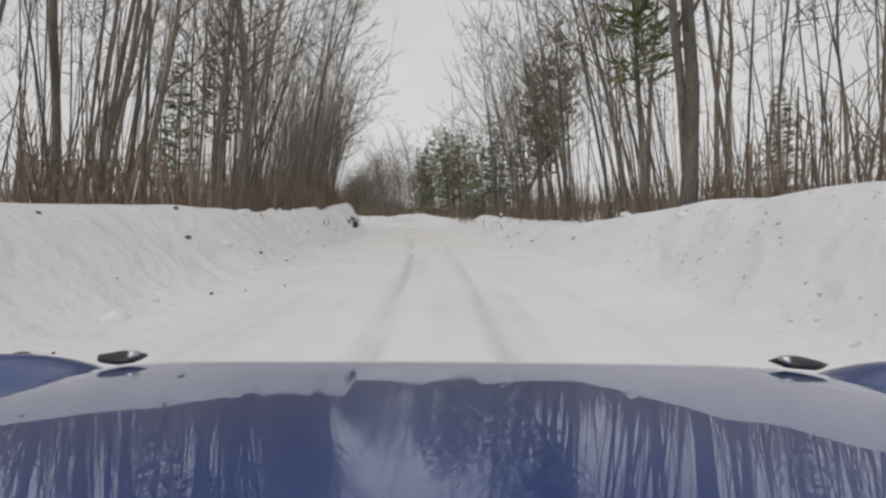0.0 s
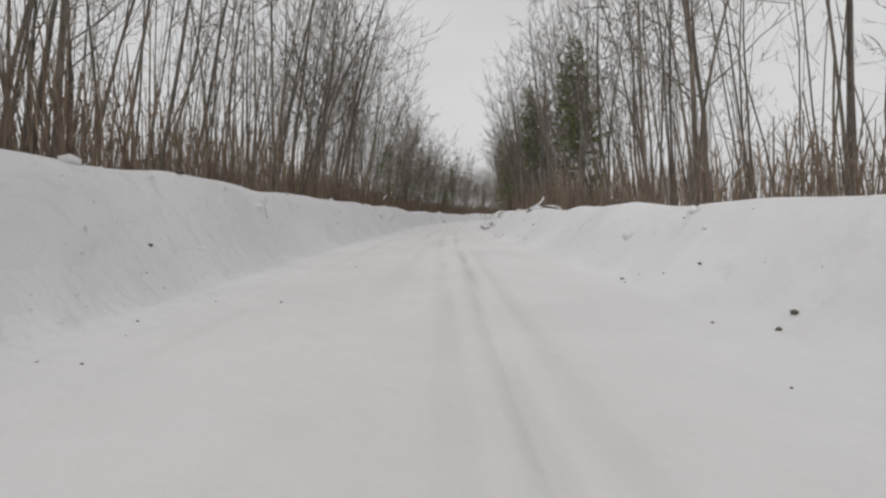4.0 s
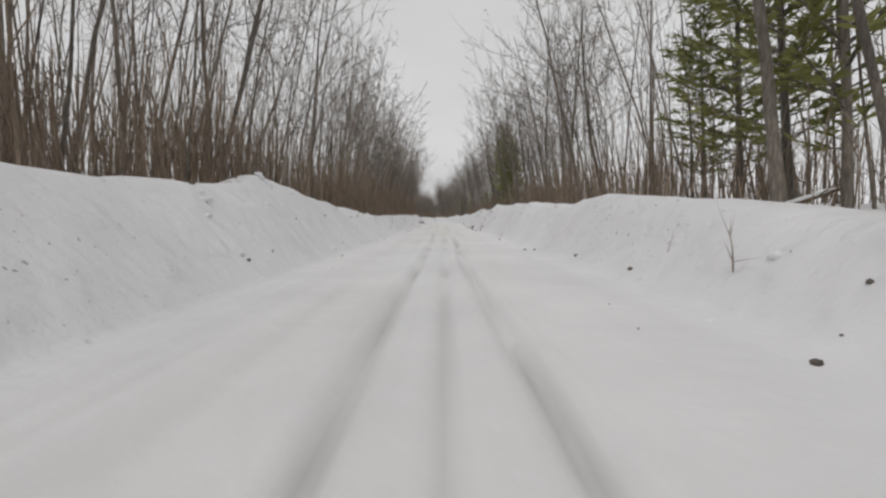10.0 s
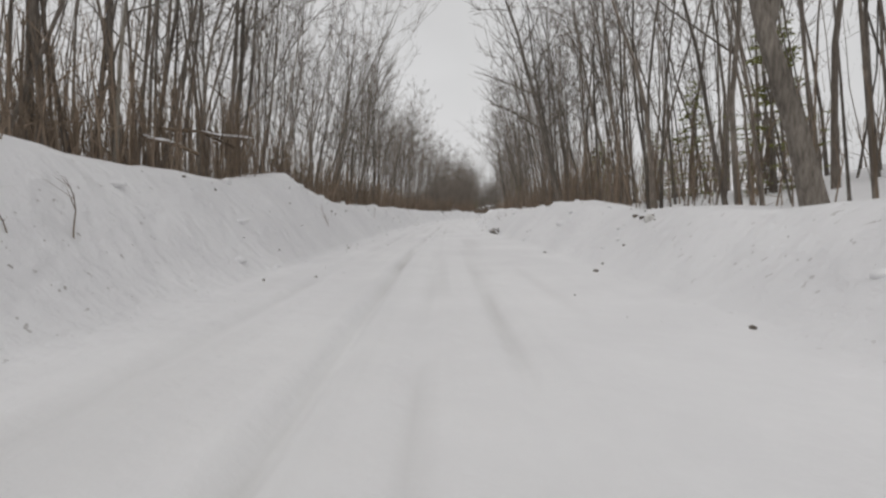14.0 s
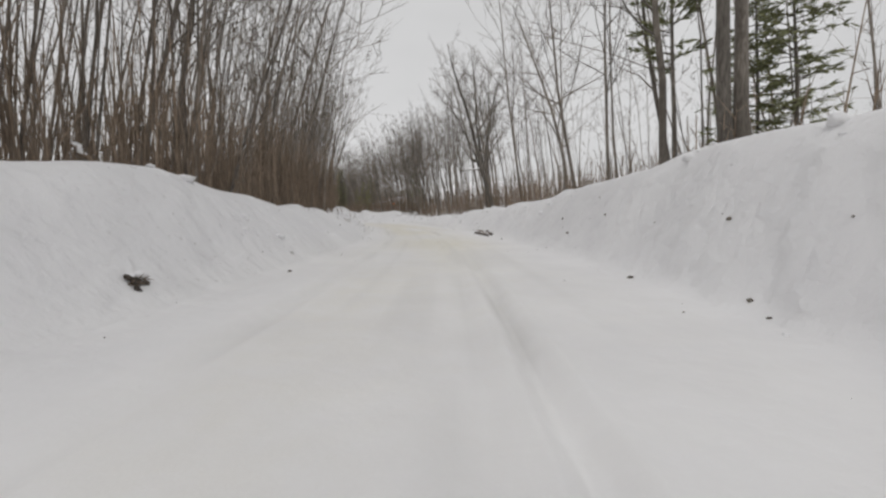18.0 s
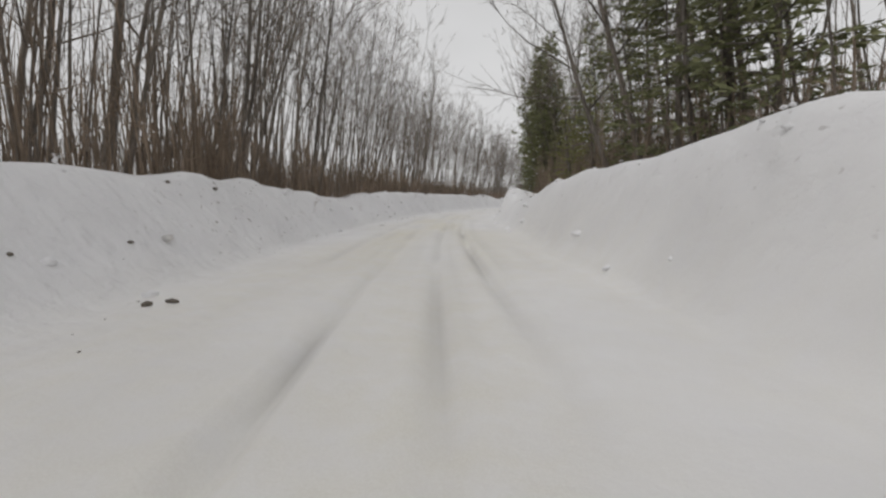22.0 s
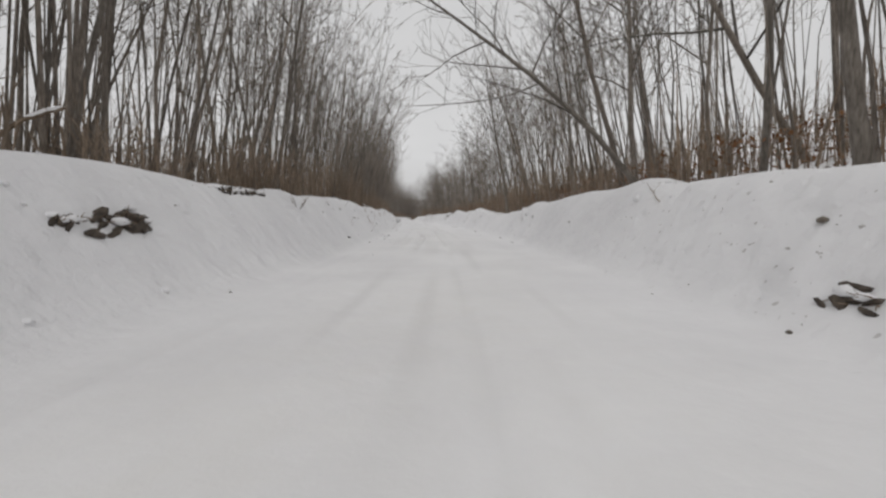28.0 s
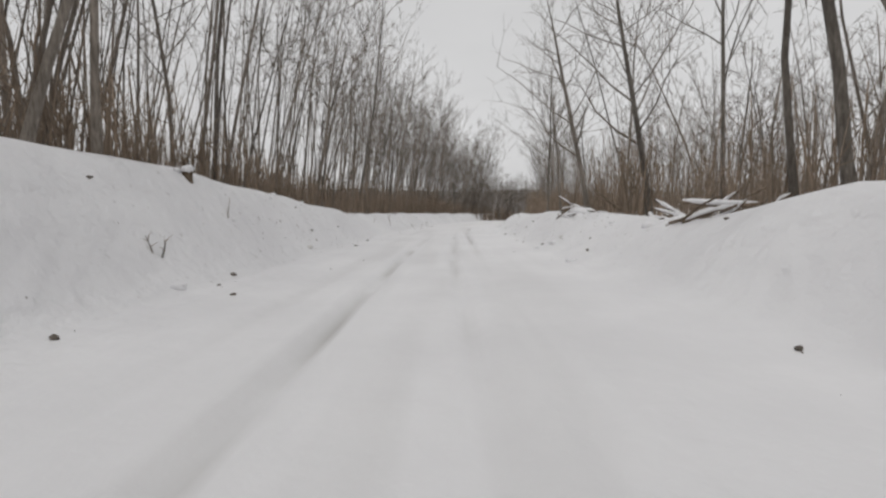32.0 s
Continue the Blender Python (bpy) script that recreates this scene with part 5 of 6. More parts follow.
def rubble():
    """Crumbled lumps of ploughed snow, half sunk in the banks and along their crests."""
    rng = np.random.RandomState(83)
    vs, fs, n = [], [], 0
    count = 3400
    side = np.where(rng.rand(count) < 0.5, -1, 1)
    s = rng.uniform(3, 1100, count)
    foot, crown = np.where(side < 0, toe(s, -1), toe(s, 1)), np.where(side < 0, crest_at(s, -1), crest_at(s, 1))
    u = np.where(rng.rand(count) < 0.35, rng.normal(0.98, 0.12, count), rng.uniform(-0.15, 1.0, count))
    keep = wave(s / 5.0, side * 5.0, 97) + rng.rand(count) > 0.3
    s, l = s[keep], (side * (foot + (crown - foot) * u))[keep]
    x, y = place(s, l)
    z = height(s, l)
    for i in range(len(s)):
        r = 0.035 + 0.12 * rng.rand() ** 2.4
        v, f = CLODS[i % 7]
        a = rng.rand() * 6.28
        w = v * np.array([r, r * rng.uniform(1, 1.8), r * rng.uniform(0.5, 0.9)])
        c, t = np.cos(a), np.sin(a)
        vs.append(np.stack([w[:, 0] * c - w[:, 1] * t + x[i], w[:, 0] * t + w[:, 1] * c + y[i], w[:, 2] + z[i] + r * 0.1], -1))
        fs.append(f + n)
        n += len(v)
    ob = new("snow_rubble", mesh_from("snow_rubble", np.concatenate(vs), np.concatenate(fs), FRESH))
    tagged(ob, "crumbled white lumps of ploughed snow on the roadside banks", "snow rubble", kind="stuff")


def stump(s, l, dia, tall, cap=0.3):
    """A cut or broken stump under a thick cushion of snow."""
    tall = tall * 0.55
    rng = np.random.RandomState(int(s * 10))
    ob = thing("stump", Matrix.Translation(spot(s, l)), "weathered stump under a thick cap of snow on the bank", "stump", "stumps on the banks")
    pile = Pile()
    pile.tube([(0, 0, -0.25), (0, 0, 0.1), (0.02, 0, tall * 0.6), (0.03, 0.01, tall)], [dia * 0.62, dia * 0.55, dia * 0.48, dia * 0.46], 9)
    part("stub", pile.arrays(), WOOD, ob)
    v, f = LUMPS[rng.randint(7)]
    part("snow_cap", (v * np.array([dia * 0.66, dia * 0.62, cap * 0.4]) + np.array([0.02, 0, tall + cap * 0.2]), f), FRESH, ob, "thick cushion of white snow")
    return ob


def sapling(s, l, tall, stems, fan=0.3):
    """A clump of bare stems rising from one root."""
    rng = np.random.RandomState(int(s * 10) + 7)
    ob = thing("sapling_clump", Matrix.Translation(spot(s, l)), "clump of thin bare sapling stems growing out of the snow", "sapling", "saplings on the banks")
    for k in range(stems):
        az = rng.uniform(0, 6.28)
        lean = fan * rng.uniform(0.2, 1.0)
        foot = np.array([0.09 * math.cos(az), 0.09 * math.sin(az), -0.15])
        c, e = curve(rng, foot, (lean * math.cos(az), lean * math.sin(az), 1), tall * rng.uniform(0.6, 1.1), 4, 0.06)
        r = rng.uniform(0.012, 0.024)
        pile = Pile()
        pile.tube(c, np.linspace(r, 0.005, 5), 5)
        stem = part("stem", pile.arrays(), BARK, ob)
        twig = Pile()
        for _ in range(6):
            q, _ = curve(rng, c[rng.randint(1, 5)], e + rng.normal(0, 0.5, 3), tall * rng.uniform(0.15, 0.4), 2, 0.15)
            twig.tube(q, [r * 0.45, r * 0.3, 0.003], 3)
        part("twig_spray", twig.arrays(), TWIG, stem)["kind"] = "stuff"
    return ob


for args in ((814.9, 5.62, 0.26, 0.19, 0.32), (975, 5.54, 0.15, 0.39, 0.23), (1027, -5.78, 0.23, 0.27, 0.27), (798.1, -5.7, 0.15, 0.35, 0.31),
             (1051.9, -5.54, 0.19, 0.23, 0.23), (368.4, 5.85, 0.23, 0.15, 0.23), (30.1, 5.39, 0.17, 0.39, 0.23), (562.8, -6.16, 0.19, 0.23, 0.27)):
    stump(*args)
for args in ((1012.1, -5.08, 0.92, 5, 0.5), (988.7, -5.31, 1.23, 3, 0.15), (1015.4, -4.77, 0.69, 4, 0.35), (989.6, -5.85, 1, 3, 0.2), (234.1, -5.31, 0.58, 3, 0.3),
             (233.5, -5.16, 0.54, 2, 0.2), (254.5, -5.54, 0.46, 3, 0.6), (798.7, -5.39, 0.62, 3, 0.5), (706.3, -5.08, 0.42, 3, 0.5), (40.8, -5.31, 0.62, 4, 0.5),
             (42.7, -5.08, 0.54, 3, 0.6), (55.1, -5.47, 0.62, 3, 0.4), (1024.9, -4.93, 0.54, 4, 0.8), (1049.6, -4.77, 0.46, 4, 0.8), (1052.3, -4.93, 0.54, 3, 0.7),
             (231.6, 5.08, 0.46, 4, 0.6), (754.1, 4.16, 0.46, 3, 0.5), (894.1, 4.31, 0.46, 3, 0.7), (915.3, -5.24, 0.69, 3, 0.9), (648, -4.77, 0.77, 1, 0.5)):
    sapling(*args)

fallen(21.1, -5.08, -0.04, 21.7, -5.16, -0.04, 0.09, True)
fallen(21.2, -4.93, -0.03, 23, -5.08, -0.01, 0.08, True)
fallen(43.1, -5, -0.04, 43.4, -4.77, -0.04, 0.11, False)
fallen(70.6, 5.85, 0.47, 69.7, 6.24, -0.03, 0.09, True)
fallen(148.3, -6.62, 0.48, 149.9, -6.24, 1.17, 0.08, True)
fallen(148.6, -6.78, 0.92, 149.9, -6.39, -0.03, 0.06, False)
fallen(152.9, -6.78, 1.33, 153.8, -6.39, 1.74, 0.07, True)
fallen(199.9, 5.7, -0.04, 198, 6.08, 0.1, 0.17, True)
fallen(229.7, 5.54, -0.04, 228.3, 5.93, -0.04, 0.15, True)
fallen(291.7, -6.93, 1.35, 292.5, -6.54, 0.6, 0.11, False)
fallen(290.9, -6.78, 0.63, 291.4, -6.39, -0.03, 0.08, False)
fallen(327.4, 6.93, -0.03, 326.1, 7.32, 0.4, 0.11, True)
fallen(303.7, 5.39, -0.04, 302.7, 5.78, -0.04, 0.05, False)
fallen(482, -6.93, 0.94, 483.1, -6.54, 0.75, 0.09, True)
fallen(483.1, -6.93, 1.35, 487.4, -6.54, 1.21, 0.09, True)
fallen(484.8, -7.08, 1.45, 485.5, -6.7, 1.14, 0.08, True)
fallen(563, -6.62, -0.03, 566.1, -6.24, 0.37, 0.08, True)
fallen(526.6, -6.39, -0.02, 528.1, -6.01, -0.04, 0.05, False)
fallen(527.2, -5.54, -0.04, 529, -5.16, -0.04, 0.07, True)
fallen(562.1, -5.47, -0.04, 563.6, -5.08, -0.04, 0.05, False)
fallen(562.4, -5.54, -0.04, 563.6, -5.16, -0.04, 0.04, False)
fallen(564, -6.16, -0.04, 566.3, -5.78, -0.04, 0.05, False)
fallen(580.1, -6.93, 0.77, 583.7, -6.54, -0.03, 0.08, False)
fallen(580.6, -6.62, 1.28, 581.7, -6.24, 0.67, 0.13, True)
fallen(579.6, -6.78, 1, 580.6, -6.39, 0.49, 0.09, True)
fallen(578.1, -7.24, 0.9, 578.4, -6.85, 0.52, 0.1, True)
fallen(578.6, -6.93, 0.26, 578.4, -6.54, -0.03, 0.27, True)
fallen(606.9, -6.47, -0.03, 607.3, -6.08, 0.51, 0.04, False)
fallen(606.9, -6.62, 0.45, 606.9, -6.24, -0.03, 0.09, True)
fallen(642.6, 6.01, 0.3, 642, 6.39, -0.04, 0.11, True)
fallen(642.2, 6.16, 0.39, 641.5, 6.54, -0.04, 0.12, True)
fallen(666.6, -6.93, 0.45, 667.4, -6.54, -0.03, 0.11, True)
fallen(667.9, -6.93, 0.52, 669.5, -6.54, -0.03, 0.11, True)
fallen(670.2, -6.93, 0.53, 672, -6.54, -0.03, 0.08, True)
fallen(664.6, -6.31, -0, 664.7, -5.93, -0.04, 0.1, False)
fallen(694.6, -6.78, 0.35, 695.1, -6.39, -0.03, 0.12, True)
fallen(696.8, -6.93, -0.03, 697.2, -6.54, 0.37, 0.08, True)
fallen(699, -6.93, 0.37, 699.7, -6.54, -0.04, 0.09, True)
fallen(705.9, 6.93, -0.03, 701.4, 7.32, 1.49, 0.08, True)
fallen(723.4, -6.62, 0.33, 723.2, -6.24, -0.03, 0.08, True)
fallen(767.2, -6.93, 0.58, 767.2, -6.54, 0.59, 0.08, True)
fallen(767.6, -6.62, 0.18, 769.9, -6.24, -0.04, 0.08, True)
fallen(767.6, -5.7, 0.12, 768.2, -5.31, -0.04, 0.03, False)
fallen(790, -6.93, 0.6, 790.8, -6.54, 0.89, 0.09, True)
fallen(797.4, -5, -0.04, 797.7, -4.54, -0.04, 0.08, True)
fallen(829.9, -6.93, -0.03, 834.4, -6.54, 0.76, 0.08, True)
fallen(892.3, -6.39, 0.62, 894.1, -6.01, -0.03, 0.1, True)
fallen(894.8, -6.39, 0.72, 897.9, -6.01, -0.03, 0.12, True)
fallen(891.2, -6.47, 0.44, 891.4, -6.08, -0.03, 0.1, False)
fallen(911.3, -6.16, -0.04, 914.3, -5.78, -0.04, 0.12, True)
fallen(906.6, -6.93, 0.68, 907.1, -6.54, 0.99, 0.08, True)
fallen(920.5, -5.47, -0.04, 920.8, -5.16, -0.03, 0.04, False)
fallen(941.3, -6.62, 0.41, 941.2, -6.24, -0.03, 0.11, True)
fallen(975.6, 5.85, 0.54, 975.4, 6.24, -0.03, 0.17, True)
fallen(1013.5, -7.39, 0.48, 1014.9, -7.01, 0.63, 0.11, True)
fallen(1015.5, -7.39, 0.67, 1017.8, -7.01, 0.57, 0.11, True)
fallen(1051.5, 6.54, -0.03, 1051.2, 6.93, 0.69, 0.08, True)
fallen(1026.8, 6.16, -0.03, 1024.9, 6.54, 0.87, 0.08, True)

bare_soil(31.39, -4.74, 3.74, 0.44)
bare_soil(55.1, -4.55, 0.69, 0.46)
bare_soil(52.97, -4.96, 0.13, 0.18)
bare_soil(73.7, -4.49, 3.89, 0.31)
bare_soil(57.79, -4.71, 0.64, 0.17)
bare_soil(52.2, -4.93, 0.1, 0.1)
bare_soil(53.95, -4.83, 0.18, 0.17)
bare_soil(157.06, 3.53, 4, 0.33)
bare_soil(149.73, 4.23, 1.58, 0.14)
bare_soil(150.4, 3.86, 1.01, 0.15)
bare_soil(188.99, -4.37, 0.56, 0.22)
bare_soil(191.22, -4.46, 0.71, 0.23)
bare_soil(188.49, 4.6, 0.71, 0.21)
bare_soil(181.52, 4.17, 0.34, 0.11)
bare_soil(216.76, 4.1, 0.32, 0.13)
bare_soil(220.29, 3.73, 1.3, 0.19)
bare_soil(221.76, 4.14, 1.9, 0.18)
bare_soil(254.16, -5.47, 0.4, 0.19)
bare_soil(251.81, -5.24, 0.26, 0.12)
bare_soil(260.54, -5.26, 0.78, 0.34)
bare_soil(251.01, 4.54, 0.18, 0.1)
bare_soil(296.41, -4.74, 0.8, 0.16)
bare_soil(298.96, -4.84, 0.93, 0.14)
bare_soil(372.66, 3.6, 1.09, 0.38)
bare_soil(362.02, 3.97, 0.35, 0.12)
bare_soil(400.16, -4.45, 0.27, 0.12)
bare_soil(401.17, -4.43, 1.23, 0.17)
bare_soil(402.23, -4.35, 0.94, 0.2)
bare_soil(404.54, -4.44, 1.6, 0.22)
bare_soil(408.67, -4.23, 2.49, 0.24)
bare_soil(413.45, -4.25, 2.68, 0.23)
bare_soil(421.19, -4.26, 2.38, 0.23)
bare_soil(399.35, 3.85, 0.19, 0.14)
bare_soil(399.05, 3.87, 0.27, 0.14)
bare_soil(440.58, -4.33, 0.68, 0.15)
bare_soil(441.79, -4.49, 0.45, 0.25)
bare_soil(439.71, -4.39, 0.16, 0.1)
bare_soil(439.68, 4.19, 0.26, 0.1)
bare_soil(501.93, 3.51, 4, 0.27)
bare_soil(604.93, -4.27, 0.33, 0.1)
bare_soil(626.22, 3.44, 4, 0.42)
bare_soil(669.68, -4.1, 0.74, 0.19)
bare_soil(674.02, -4.24, 3.7, 0.17)
bare_soil(696.49, 3.98, 2.35, 0.13)
bare_soil(691.23, -4.84, 0.38, 0.1)
bare_soil(815.51, -4.75, 1.15, 0.3)
bare_soil(814.68, -4.79, 0.36, 0.13)
bare_soil(817.66, -4.86, 1.49, 0.17)
bare_soil(812.36, -4.83, 0.31, 0.21)
bare_soil(813.93, -5.09, 0.38, 0.19)
bare_soil(906.22, -4.9, 0.96, 0.21)
bare_soil(905.36, -4.92, 0.82, 0.13)
bare_soil(911.9, -5.66, 2.77, 0.12)
bare_soil(904.01, 4.03, 0.55, 0.12)
bare_soil(972.71, -4.58, 0.34, 0.21)
bare_soil(972.64, -4.41, 0.63, 0.1)
bare_soil(973.97, -4.69, 0.53, 0.14)
bare_soil(973.26, -4.61, 0.61, 0.12)
bare_soil(974.78, -4.72, 0.99, 0.1)
bare_soil(983.16, -4.52, 1.65, 0.29)
bare_soil(984.82, -4.14, 3.05, 0.26)
bare_soil(991.95, -4.3, 2.61, 0.24)
bare_soil(1010.44, -4.7, 1.11, 0.24)
bare_soil(1009.83, -4.64, 0.83, 0.14)

for args in ((43.1, 5.54, 3.08, 0.39, 10), (131.3, 5.54, 2.31, 0.46, 10), (639.6, 5.85, 3.08, 0.46, 14), (667, 5.39, 3.08, 0.62, 18), (663.9, 5.54, 3.46, 0.77, 20),
             (820.1, 5.31, 3.85, 0.62, 18), (815.5, 5.47, 3.85, 0.62, 16), (980, 5.24, 2.46, 0.62, 18), (1060.8, 5.39, 2.77, 0.62, 16), (1052.3, 5.85, 3.46, 0.62, 16),
             (562.8, -5.78, 3.08, 0.46, 20), (579.2, -6.31, 3.08, 0.62, 14), (796.8, -6.01, 1.85, 0.54, 10), (1017.2, -7.08, 3.85, 0.46, 12), (670.9, -6.62, 4.62, 0.46, 14), (696.8, -6.62, 3.85, 0.46, 12)):
    brush_pile(*args)


def notice(s, l, z, wide, tall, mat, bars=0, spin=0.0, label="", backing=0.012):
    """A small board nailed to a tree, facing down the road."""
    base = spot(s, l)
    base.z = z
    ob = thing("notice_board", Matrix.Translation(base) @ Matrix.Rotation(heading(s), 4, "Z") @ Matrix.Rotation(spin, 4, "Y"), label, "sign", "boards on trees")

    def slab(w, h, x, zz, y0, y1):
        c = [(x - w / 2, y, zz + k * h / 2) for y in (y0, y1) for k in (-1, 1)] + [(x + w / 2, y, zz + k * h / 2) for y in (y0, y1) for k in (-1, 1)]
        return np.array(c), np.array([[0, 1, 5, 4], [2, 6, 7, 3], [0, 4, 6, 2], [1, 3, 7, 5], [0, 2, 3, 1], [4, 5, 7, 6]])

    part("board", slab(wide, tall, 0, 0, 0, backing), mat, ob, smooth=False)
    for k in range(bars):
        part("text_bar", slab(wide * (0.75 - 0.2 * (k % 2)), tall * 0.08, 0, tall * (0.3 - 0.6 * k / max(1, bars - 1)), -0.004, -0.001), TRIM_INK, ob, smooth=False)
    for k in (-1, 1):
        v, f = LUMPS[0]
        part("nail", (v * 0.008 + np.array([0, -0.004, k * tall * 0.42]), f), TRIM_INK, ob)
    return ob


TRIM_INK = plain("sign_ink", (0.06, 0.06, 0.065), 0.6)
BOARD_WHITE = plain("white_board", (0.72, 0.72, 0.70), 0.5, 0, 0.06)
BOARD_ORANGE = plain("orange_board", (0.62, 0.13, 0.03), 0.5, 0, 0.08)
BOARD_TAN = plain("weathered_board", (0.34, 0.25, 0.17), 0.7, 0, 0.2)
notice(891.5, 7.7, 3.34, 0.18, 0.15, BOARD_WHITE, 3, 0, "small white notice with printed lines nailed to a trunk")
notice(891.5, 7.7, 2.82, 0.15, 0.23, BOARD_WHITE, 0, 0, "pale paper notice fixed to a trunk")
notice(729.7, 7.93, 5.65, 0.26, 0.26, BOARD_WHITE, 1, 0.7, "white diamond-shaped board tilted on a thin tree")
notice(679.3, 6.93, 3.21, 0.31, 0.23, BOARD_ORANGE, 0, 0.2, "bright orange board fastened to a roadside tree")
notice(500.3, 7.24, 3.19, 0.22, 0.23, BOARD_TAN, 0, 0, "weathered tan board nailed to a tree")

# a bent bough under snow, still on its tree
LIMB_STATION = 636.6
host = stand("tall", LIMB_STATION, 6.93, 0.23, 13, -0.1)
_inv = np.array(host.matrix_basis.inverted())
_side = np.array([math.cos(heading(LIMB_STATION)), math.sin(heading(LIMB_STATION)), 0.0])
_foot = np.array(spot(LIMB_STATION, 6.93))
_bough = [_foot + _side * a + np.array([0, 0, b]) for a, b in ((-0.35, 3.5), (-0.92, 3.81), (-1.46, 3.66), (-2.08, 3.63), (-2.77, 3.54))]
_local = [(_inv[:3, :3] @ q + _inv[:3, 3]) for q in _bough]
_p = Pile()
_p.tube(_local, [0.085, 0.075, 0.065, 0.055, 0.03], 6)
bough = part("bough", _p.arrays(), WOOD, host, "bent dead bough")
part("snow_cap", snow_strip(_local, 0.09, 5), FRESH, bough, "cushion of white snow")

snow_clods()
weeds()
litter()
rubble()

# ---- the blue car at the start of the road, camera above its bonnet ----
PAINT, _n, _l, _b = material("blue_car_paint")
_pos = _n.new("ShaderNodeNewGeometry").outputs["Position"]
_dust = noise_node(_n, _l, 5.0, 6, 0.7, _pos)
_l.new(blend(_n, _l, ramp(_n, _l, _dust.outputs["Fac"], 0.45, 0.75, 0, 0.25), (0.003, 0.045, 0.24), (0.015, 0.06, 0.24)), _b.inputs["Base Color"])
_b.inputs["Metallic"].default_value, _b.inputs["Roughness"].default_value = 0.15, 0.3
_b.inputs["Coat Weight"].default_value, _b.inputs["Coat Roughness"].default_value, _b.inputs["Coat IOR"].default_value = 1.0, 0.015, 1.7
RUBBER = plain("black_rubber", (0.02, 0.02, 0.022), 0.75)
TRIM = plain("black_trim", (0.025, 0.025, 0.03), 0.35)
ALLOY = plain("alloy_metal", (0.55, 0.55, 0.57), 0.35, 0.9)
TINTED, _n, _l, _b = material("tinted_glass")
_b.inputs["Base Color"].default_value = (0.02, 0.025, 0.03, 1)
_b.inputs["Roughness"].default_value = 0.04
LAMP, _n, _l, _b = material("clear_lamp_glass")
_b.inputs["Base Color"].default_value = (0.75, 0.77, 0.8, 1)
_b.inputs["Roughness"].default_value = 0.08


def sheet(xs, ys, z, thick=0.02):
    """A curved panel over a grid of x and y, with its underside."""
    a, b = len(ys), len(xs)
    x, y = np.meshgrid(xs, ys)
    top = np.stack([x, y, z(x, y)], -1).reshape(-1, 3)
    low = top - np.array([0, 0, thick])
    i, j = np.meshgrid(np.arange(a - 1), np.arange(b - 1), indexing="ij")
    f = np.stack([i * b + j, i * b + j + 1, (i + 1) * b + j + 1, (i + 1) * b + j], -1).reshape(-1, 4)
    n = a * b
    ring = [k for k in range(b)] + [r * b + b - 1 for r in range(1, a)] + [(a - 1) * b + k for k in range(b - 2, -1, -1)] + [r * b for r in range(a - 2, 0, -1)]
    rim = np.array([[p + n, q + n, q, p] for p, q in zip(ring, ring[1:] + ring[:1])])
    return np.concatenate([top, low]), np.concatenate([f, f[:, ::-1] + n, rim])


def loft(rows):
    """A closed skin through rows of cross sections: (y, half width low, half width high, z low, z high)."""
    v, f = [], []
    for y, w0, w1, z0, z1 in rows:
        e = 0.06
        v += [(-w0 + e, y, z0), (w0 - e, y, z0), (w0, y, z0 + e), (w0 * 0.5 + w1 * 0.5 + 0.02, y, (z0 + z1) / 2), (w1, y, z1 - e), (w1 - e, y, z1), (-w1 + e, y, z1), (-w1, y, z1 - e), (-w0 * 0.5 - w1 * 0.5 - 0.02, y, (z0 + z1) / 2), (-w0, y, z0 + e)]
    n = len(rows)
    for i in range(n - 1):
        for j in range(10):
            k = (j + 1) % 10
            f.append([i * 10 + j, i * 10 + k, (i + 1) * 10 + k, (i + 1) * 10 + j])
    for base in (0, (n - 1) * 10):
        for a, b, c, d in ((0, 1, 2, 9), (9, 2, 3, 8), (8, 3, 4, 7), (7, 4, 5, 6)):
            f.append([base + a, base + b, base + c, base + d])
    return np.array(v, float), np.array(f)


def disc(r, w, x, sides=28, inner=0.0):
    """A wheel-like drum lying along x."""
    p = Pile()
    t = [r * 0.93, r, r, r * 0.93]
    q = [x - w / 2, x - w / 2 + 0.03, x + w / 2 - 0.03, x + w / 2]
    a = np.arange(sides) * 2 * np.pi / sides
    v = np.concatenate([np.stack([np.full(sides, xx), rr * np.cos(a), rr * np.sin(a)], -1) for rr, xx in zip([max(inner, 0.02)] + t + [max(inner, 0.02)], [q[0]] + q + [q[3]])])
    f = []
    for i in range(5):
        for j in range(sides):
            k = (j + 1) % sides
            f.append([i * sides + j, i * sides + k, (i + 1) * sides + k, (i + 1) * sides + j])
    p.add(v, np.array(f))
    return p.arrays()


def bonnet(x, y):
    lip = np.clip((y - 0.93) / 0.055, 0, 1)
    return 1.108 - 0.179 * y - 0.03 * lip ** 2 - 0.006 * (x / 0.76) ** 2 - 0.012 * (np.abs(x) / 0.76) ** 8


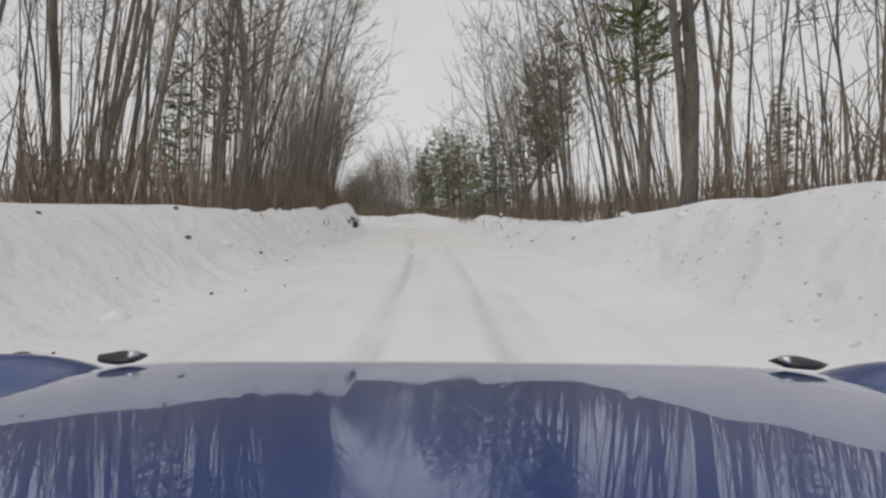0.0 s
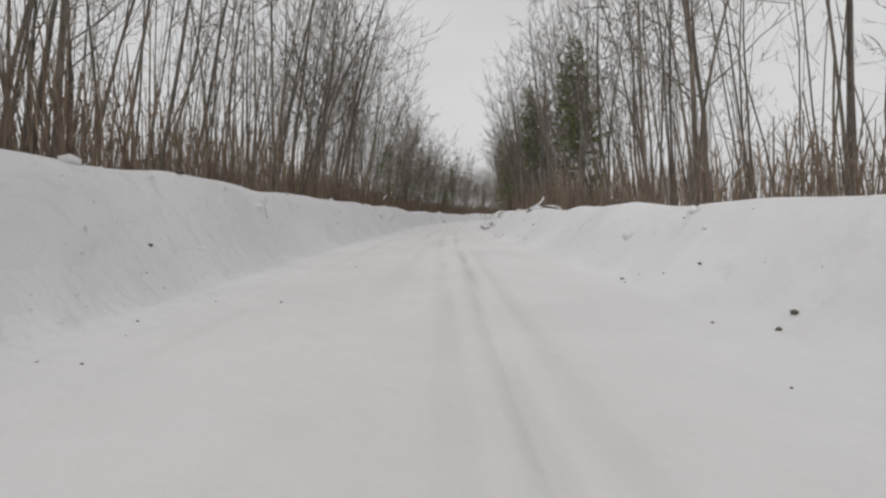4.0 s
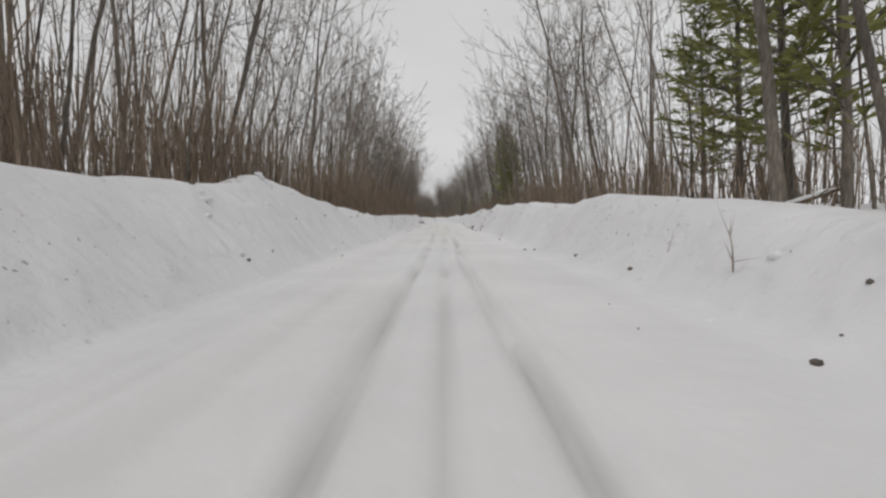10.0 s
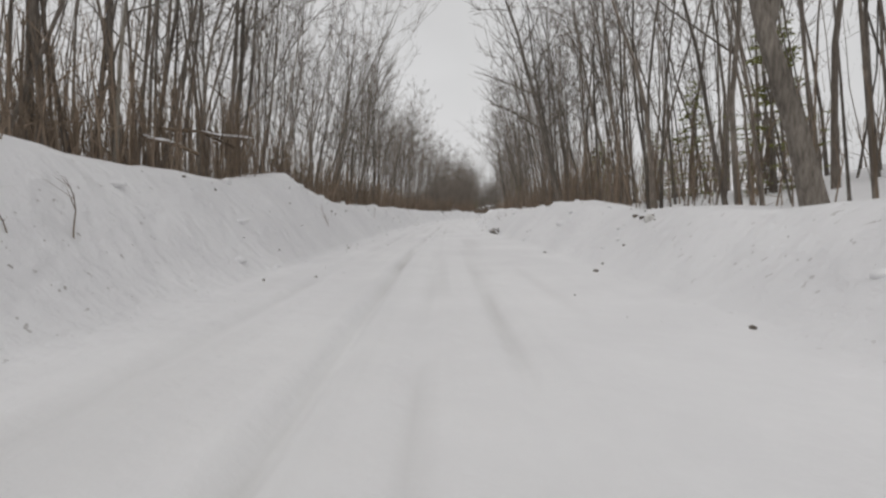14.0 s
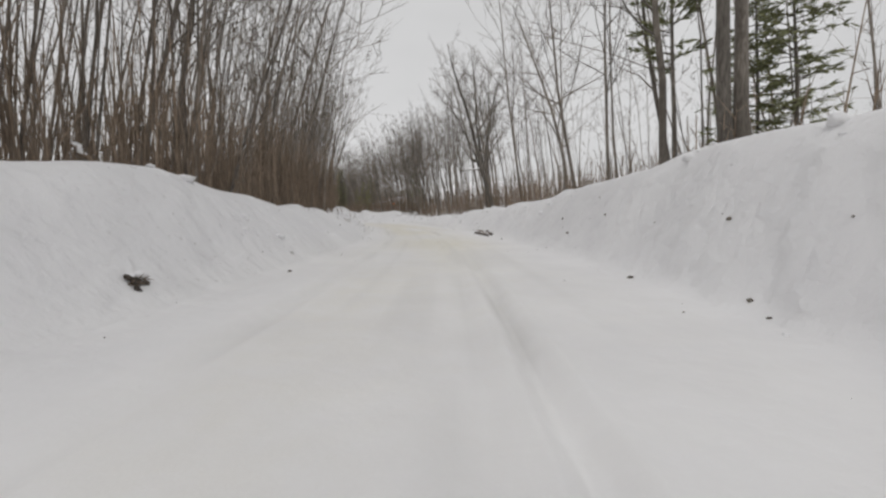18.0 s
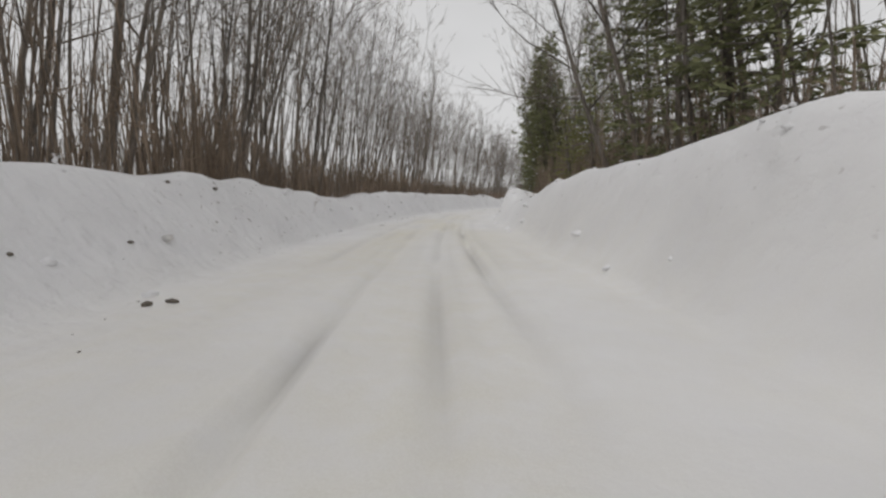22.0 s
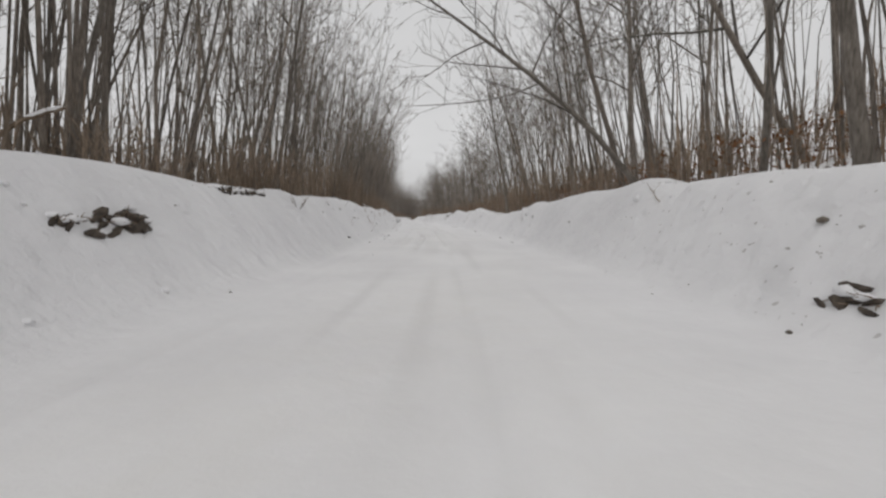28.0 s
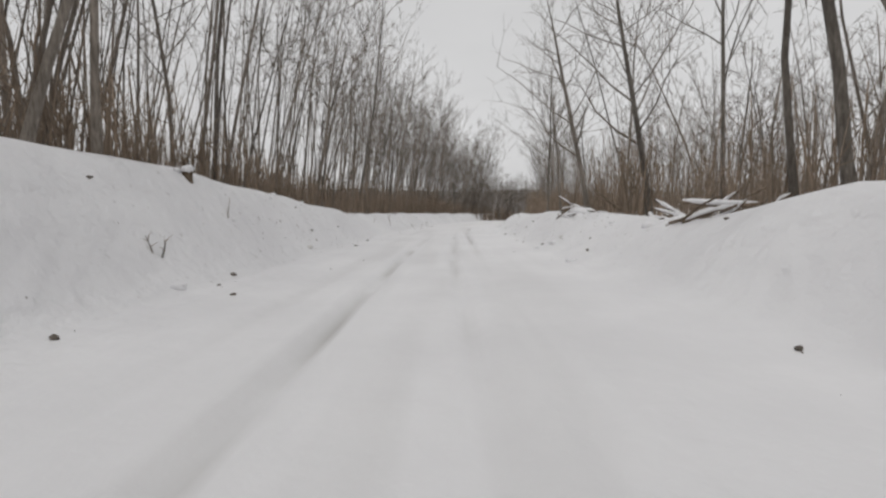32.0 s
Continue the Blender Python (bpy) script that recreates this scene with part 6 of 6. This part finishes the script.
def build_car():
    car = thing("car", pose(0, 0, 0, 0, 0, -4.9), "blue rally car with a glossy bonnet standing on the packed road", "car")
    part("body", loft([(1.12, 0.70, 0.62, 0.34, 0.74), (1.0, 0.84, 0.74, 0.28, 0.86), (0.6, 0.88, 0.80, 0.24, 0.90), (-0.2, 0.89, 0.82, 0.24, 0.93), (-1.6, 0.89, 0.83, 0.24, 0.96), (-2.9, 0.87, 0.80, 0.26, 1.0), (-3.25, 0.80, 0.72, 0.34, 0.96)]), PAINT, car)
    part("bonnet", sheet(np.linspace(-0.745, 0.745, 41), np.linspace(-0.12, 0.985, 41), bonnet), PAINT, car)
    for side in (-1, 1):
        crest = lambda x, y: 0.90 + 0.10 * np.exp(-((np.abs(x) - 0.90) / 0.085) ** 2) * np.clip(1.25 - np.abs(y - 0.55) / 0.75, 0, 1) - 0.12 * np.clip((y - 0.75) / 0.4, 0, 1) ** 2
        xs = np.linspace(0.76, 1.0, 17) * side
        part("fender", sheet(np.sort(xs), np.linspace(-0.3, 1.08, 30), crest, 0.05), PAINT, car)
        nozzle = part("washer_nozzle", (LUMPS[2][0] * np.array([0.05, 0.03, 0.012]) + np.array([side * 0.725, 0.93, 0.945]), LUMPS[2][1]), TRIM, car, "small black fitting at the bonnet's corner")
        part("spray_tip", (LUMPS[4][0] * np.array([0.012, 0.014, 0.008]) + np.array([side * 0.69, 0.92, 0.955]), LUMPS[4][1]), ALLOY, nozzle)
        part("headlight", (LUMPS[1][0] * np.array([0.17, 0.07, 0.08]) + np.array([side * 0.58, 1.06, 0.70]), LUMPS[1][1]), LAMP, car)
        part("side_window", loft([(-0.55, 0.015, 0.012, 0.97, 1.20), (-1.3, 0.015, 0.012, 0.97, 1.36), (-2.3, 0.015, 0.012, 0.97, 1.30)]), TINTED, car).location = (side * 0.77, 0, 0)
        mirror = part("wing_mirror", (LUMPS[5][0] * np.array([0.09, 0.05, 0.06]) + np.array([side * 0.95, -0.62, 1.06]), LUMPS[5][1]), PAINT, car)
        part("mirror_glass", (LUMPS[3][0] * np.array([0.07, 0.006, 0.045]) + np.array([side * 0.95, -0.675, 1.06]), LUMPS[3][1]), ALLOY, mirror)
        for y in (0.42, -2.15):
            wheel = part("wheel", disc(0.21, 0.14, side * 0.80, 24), ALLOY, car)
            wheel.location = (0, y, 0.31)
            part("tyre", disc(0.33, 0.22, side * 0.79, 32, 0.21), RUBBER, wheel)
    part("roof", loft([(-0.80, 0.60, 0.56, 1.33, 1.40), (-1.3, 0.62, 0.58, 1.36, 1.44), (-2.2, 0.62, 0.57, 1.34, 1.42), (-2.6, 0.58, 0.53, 1.26, 1.33)]), PAINT, car)
    part("windscreen", sheet(np.linspace(-0.66, 0.66, 13), np.linspace(-0.86, -0.25, 9), lambda x, y: 1.0 + (-0.25 - y) * 0.63 - 0.05 * (x / 0.66) ** 2, 0.01), TINTED, car)
    part("rear_window", sheet(np.linspace(-0.6, 0.6, 9), np.linspace(-3.0, -2.55, 7), lambda x, y: 1.02 + (y + 3.0) * 0.62, 0.01), TINTED, car)
    part("front_grille", loft([(1.13, 0.34, 0.34, 0.52, 0.70), (1.15, 0.33, 0.33, 0.53, 0.69)]), TRIM, car)
    part("bumper", loft([(1.05, 0.78, 0.80, 0.26, 0.46), (1.17, 0.68, 0.70, 0.28, 0.45)]), PAINT, car)


build_car()
